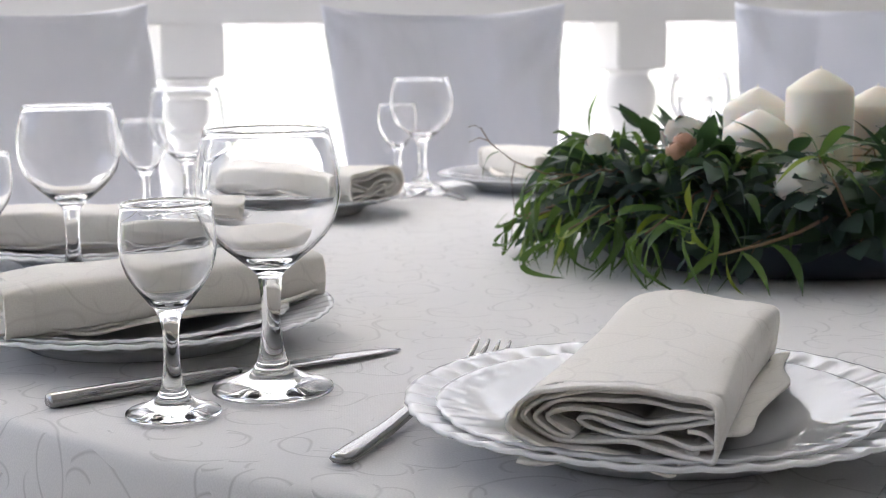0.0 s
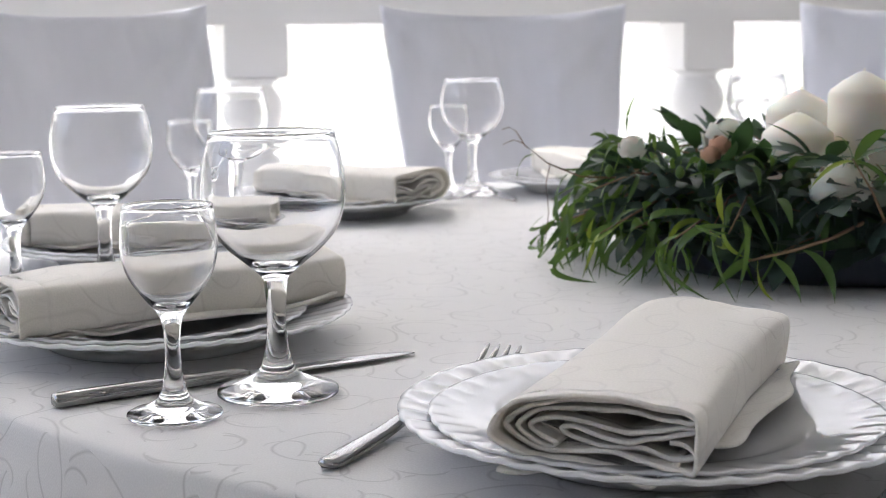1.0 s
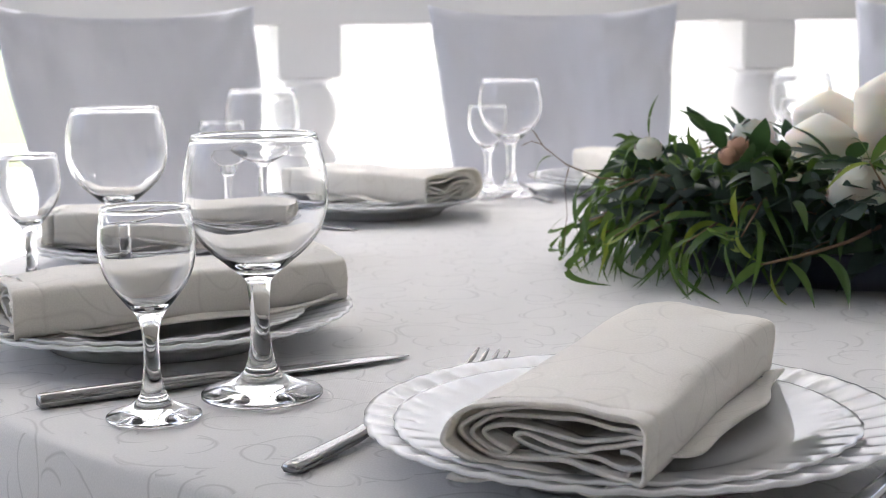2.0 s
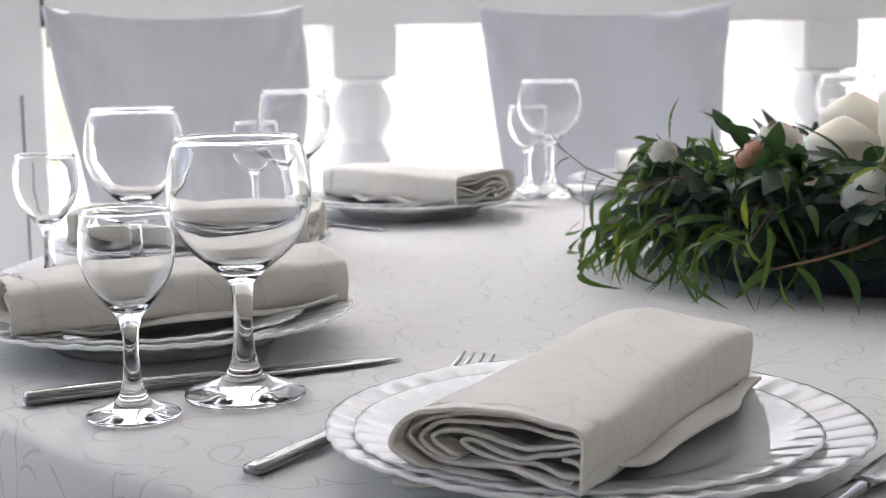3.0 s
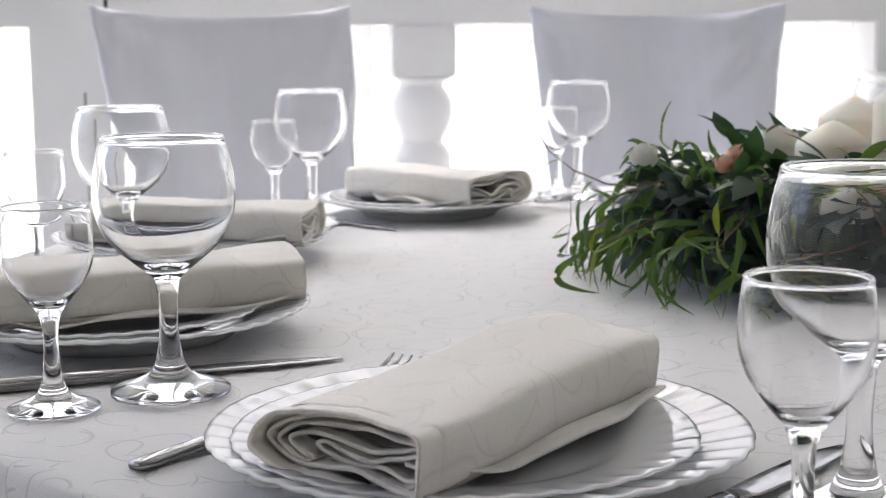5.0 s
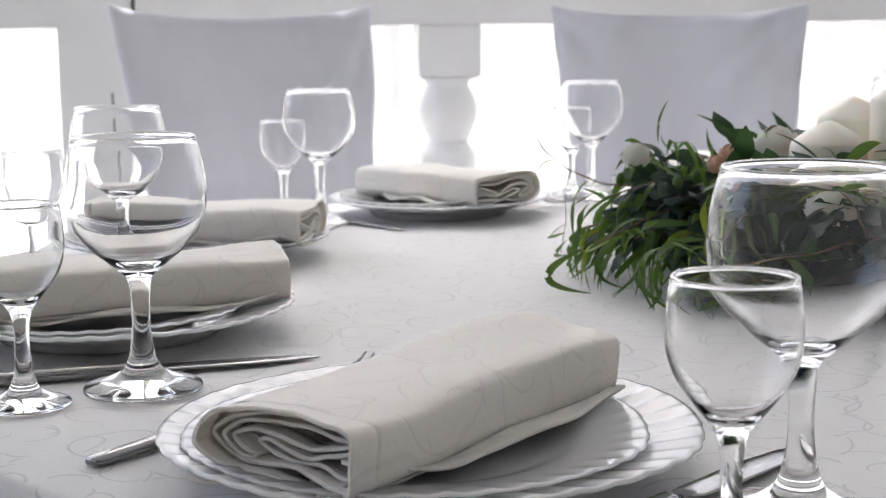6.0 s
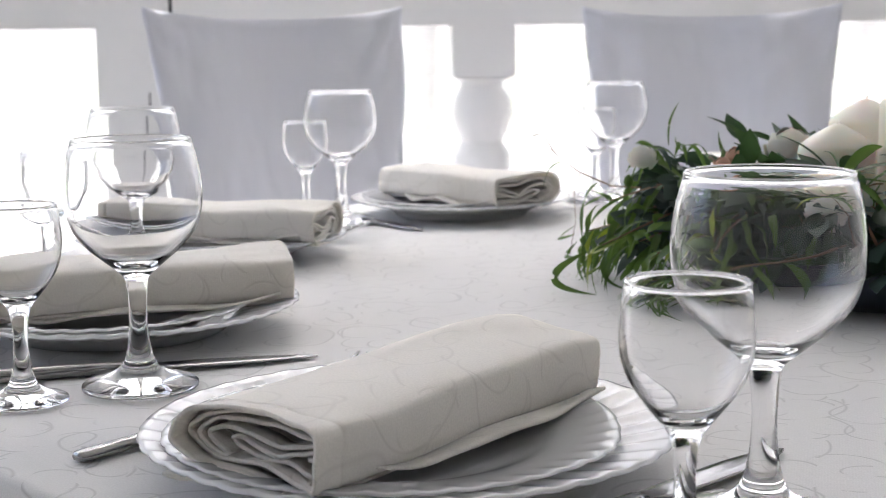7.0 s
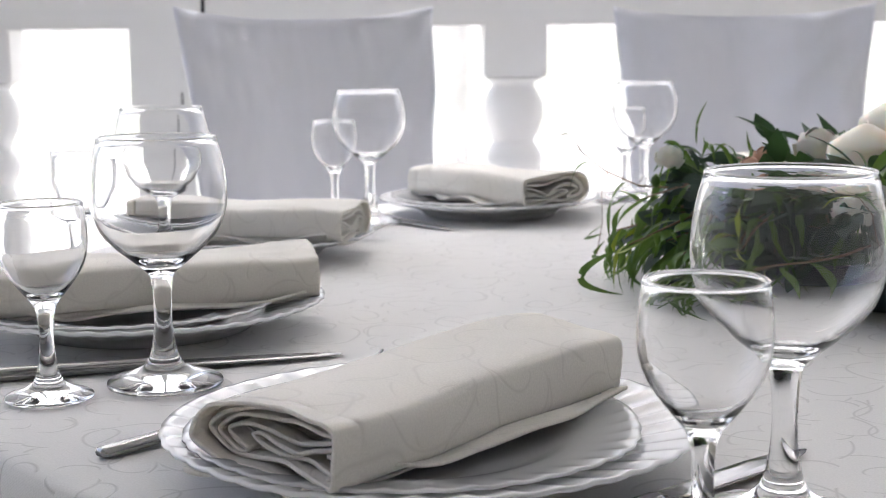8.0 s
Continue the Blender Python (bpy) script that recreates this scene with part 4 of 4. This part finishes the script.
# a second twig rising before the white bloom
twig([(-0.022, -0.212, 0.060), (-0.034, -0.216, 0.084), (-0.048, -0.212, 0.108)], [0.0013, 0.0010, 0.0006])
for p2, w in (((-0.078, -0.205, 0.085), 0.0050), ((-0.020, -0.204, 0.128), 0.0085), ((0.010, -0.200, 0.112), 0.0080), ((-0.012, -0.214, 0.078), 0.0058), ((-0.060, -0.205, 0.124), 0.0052)):
    p0 = Vector((-0.047, -0.212, 0.106))
    arching_leaf(p0, p0.lerp(Vector(p2), 0.5) + Vector((0, 0, 0.012)), p2, w, LIME if w < 0.0052 else WILLOW)
# short sprays over the rim at the far seats
for i in range(16):
    a = -0.75 + 3.7 * i / 15 + lr.uniform(-0.08, 0.08)
    branch(a, lr.uniform(0.12, 0.18), lr.uniform(0.05, 0.10), lr.uniform(0.05, 0.09), lr.uniform(-0.1, 0.7), lr.uniform(0.8, 2.4), lr.randint(5, 7), 0.9, WILLOWS, hang=0.6)
# ruscus standing on the top of the wreath
for i in range(30):
    a = 2 * math.pi * i / 30 + lr.uniform(-0.1, 0.1)
    branch(a, lr.uniform(0.12, 0.18), lr.uniform(0.07, 0.095), lr.uniform(0.025, 0.045), lr.uniform(0.3, 1.3), lr.uniform(0.2, 0.8), lr.randint(4, 6), 1.6, RUSCI, hang=-0.1)
# a hedge of leaves before the candles
for i in range(16):
    branch(3.3 + 0.13 * i + lr.uniform(-0.05, 0.05), lr.uniform(0.10, 0.125), lr.uniform(0.080, 0.098), lr.uniform(0.02, 0.04), lr.uniform(-0.2, 0.9), lr.uniform(0.2, 1.0), lr.randint(4, 5), 1.6, RUSCI + WILLOWS[:6], 0.001, hang=0.1)
# dark rounded leaves that close the flanks
for i in range(190):
    a = 2 * math.pi * i / 190 + lr.uniform(-0.1, 0.1)
    front = 3.1 < a < 5.7
    z = lr.uniform(0.038 if front else 0.02, 0.09)
    branch(a, (0.212 if front else 0.225) - 0.5 * max(z - 0.045, 0) - lr.uniform(0, 0.02), z, lr.uniform(0.015, 0.04), lr.uniform(-0.5, 0.5), lr.uniform(0.2, 1.2), lr.randint(4, 6), 1.9, GUMS if front else GUMS + RUSCI, 0.0009)
# thin bare twig reaching out over the cloth
twig([(-0.20, -0.03, 0.078), (-0.235, -0.034, 0.080), (-0.264, -0.034, 0.092), (-0.284, -0.035, 0.108), (-0.292, -0.036, 0.121), (-0.298, -0.036, 0.124), (-0.304, -0.036, 0.122)], [0.0010, 0.0008, 0.0007, 0.0006, 0.0005, 0.0004, 0.0003])
twig([(-0.286, -0.035, 0.110), (-0.294, -0.036, 0.113), (-0.303, -0.037, 0.109)], [0.0005, 0.0004, 0.0003])
twig([(-0.262, -0.034, 0.091), (-0.266, -0.040, 0.075), (-0.264, -0.046, 0.050), (-0.268, -0.050, 0.022)], [0.0005, 0.0004, 0.0003, 0.0003])
arching_leaf((-0.276, -0.035, 0.100), (-0.290, -0.040, 0.100), (-0.292, -0.046, 0.078), 0.0028)
arching_leaf((-0.246, -0.036, 0.083), (-0.262, -0.046, 0.072), (-0.256, -0.056, 0.036), 0.0062)
arching_leaf((-0.190, 0.000, 0.112), (-0.194, 0.000, 0.132), (-0.182, 0.004, 0.150), 0.0024)

for mesh, m in near_leaves:
    ob = new("leaf", mesh)
    ob.parent = centre
    ob.matrix_basis = m
verts, faces, mats_of, keep = [], [], [], []
pool = [WILLOW, RUSCUS, GUM, LIME]
for mesh, m in far_leaves:
    base = len(verts)
    verts.extend(tuple(m @ v.co) for v in mesh.vertices)
    faces.extend(tuple(base + i for i in p.vertices) for p in mesh.polygons)
    mats_of.extend([pool.index(mesh.materials[0])] * len(mesh.polygons))
rest = bpy.data.meshes.new("foliage")
rest.from_pydata(verts, [], faces)
for x in pool:
    rest.materials.append(x)
rest.polygons.foreach_set("material_index", mats_of)
rest.polygons.foreach_set("use_smooth", [True] * len(faces))
fol = new("foliage", rest)
fol.parent = centre
tagged(fol, "dense dark green willow, ruscus and eucalyptus leaves", kind="stuff")
moss = part("moss", lathe(smooth_profile([(0.085, 0.02), (0.10, 0.05), (0.13, 0.078), (0.165, 0.078), (0.192, 0.058), (0.203, 0.036)], 3), 60,
                          lambda a, k: (0.006 * math.sin(13 * a + k), 0.006 * math.sin(9 * a + 2 * k))), RUSCUS, centre, "dark moss and stems under the leaves")


def blossom(x, y, z, r, petals, material, label, seed):
    """A loose round flower head of cupped overlapping petals, half open."""
    rnd = random.Random(seed)
    f = empty("flower", pose(CX + x, CY + y, T + z), label, "flower")
    f.parent = centre
    f.matrix_parent_inverse = centre.matrix_world.inverted()
    for key in ("label", "category"):
        del f[key]
    f["label"] = label
    part("flower_heart", lathe([(0.001, -0.72 * r), (0.5 * r, -0.55 * r), (0.74 * r, -0.1 * r), (0.72 * r, 0.25 * r), (0.5 * r, 0.58 * r), (0.2 * r, 0.76 * r), (0.001, 0.79 * r)], 20), material, f)
    for k in range(petals):
        ring = (k + 0.5) / petals
        bm = bmesh.new()
        rows = []
        shell, mid = r * (0.82 + 0.18 * ring), math.acos(1 - 1.5 * ring)      # petals open from the top of the head downwards
        for i in range(7):
            u = i / 6
            row = []
            for j in range(7):
                v = -1 + 2 * j / 6
                th = mid + 0.75 * (0.5 - u)
                phi = v * 0.62 * math.sin(math.pi * (0.2 + 0.62 * u)) / max(math.sin(mid), 0.35)
                rr = shell * (1 + 0.10 * u * u + 0.04 * noise.noise((v * 2 + k * 3.1, u * 2, seed)))
                row.append((rr * math.sin(th) * math.cos(phi), rr * math.sin(th) * math.sin(phi), rr * math.cos(th)))
            rows.append(row)
        grid_mesh(bm, rows)
        p = part("petal", bm, material, f)
        p.matrix_basis = pose(0, 0, 0, 0, 0, math.degrees(k * 2.4 + rnd.uniform(-0.2, 0.2)))
    return f


blossom(-0.047, -0.178, 0.082, 0.023, 26, PETAL, "round white ranunculus bloom", 1)
blossom(-0.200, -0.105, 0.110, 0.0115, 14, PETAL, "white rosebud at the wreath's edge", 2)
blossom(-0.126, -0.098, 0.110, 0.0105, 9, PEACH, "small peach rosebud", 3)
blossom(-0.136, -0.110, 0.104, 0.009, 8, PEACH, "small peach rosebud", 4)
for x, y, z in ((-0.165, -0.135, 0.092), (-0.150, -0.150, 0.098), (-0.215, -0.075, 0.088)):
    bud = part("bud", lathe(smooth_profile([(0.0006, -0.005), (0.0030, -0.003), (0.0040, 0.0), (0.0030, 0.0035), (0.0006, 0.006)], 3), 14), WILLOW, centre, "small round green bud")
    bud.location = (x, y, z)
blossom(-0.09, 0.06, 0.105, 0.022, 12, PETAL, "white rosebud among the leaves", 5)


# ---- a low shrub in the garden, faint behind the curtains ----
def shrub(x, y, r, seed):
    rnd = random.Random(seed)
    sh = empty("garden_shrub", pose(x, y, -0.155), "low bright green shrub on the terrace outside", "shrub")
    bm = bmesh.new()
    for k in range(7):
        a = k * 0.9
        tube(bm, [(0.02 * math.cos(a), 0.02 * math.sin(a), 0), (0.12 * r * math.cos(a) * 3, 0.12 * r * math.sin(a) * 3, 0.5 * r), (0.6 * r * math.cos(a), 0.6 * r * math.sin(a), 1.1 * r)], [0.012, 0.009, 0.004], 5)
    part("stem", bm, TWIG, sh)
    bm = bmesh.new()
    for k in range(900):
        d = Vector((rnd.gauss(0, 1), rnd.gauss(0, 1), rnd.gauss(0, 1))).normalized() * r * rnd.uniform(0.55, 1.05)
        d *= 1 + 0.2 * noise.noise(d * 6)
        m = aim((d.x, d.y, d.z * 0.8 + r * 0.95), d + Vector((rnd.uniform(-.2, .2), rnd.uniform(-.2, .2), 0.1)), rnd.uniform(-1.5, 1.5))
        w, l = rnd.uniform(0.012, 0.02), rnd.uniform(0.03, 0.05)
        bm.faces.new([bm.verts.new(m @ Vector(p)) for p in ((0, 0, 0), (w, l * 0.5, 0.003), (0, l, 0), (-w, l * 0.5, 0.003))])
    crown = part("crown", bm, SHRUB, sh)
    crown["kind"] = "stuff"


shrub(-1.12, 4.85, 0.36, 3)
shrub(-2.6, 3.6, 0.42, 4)
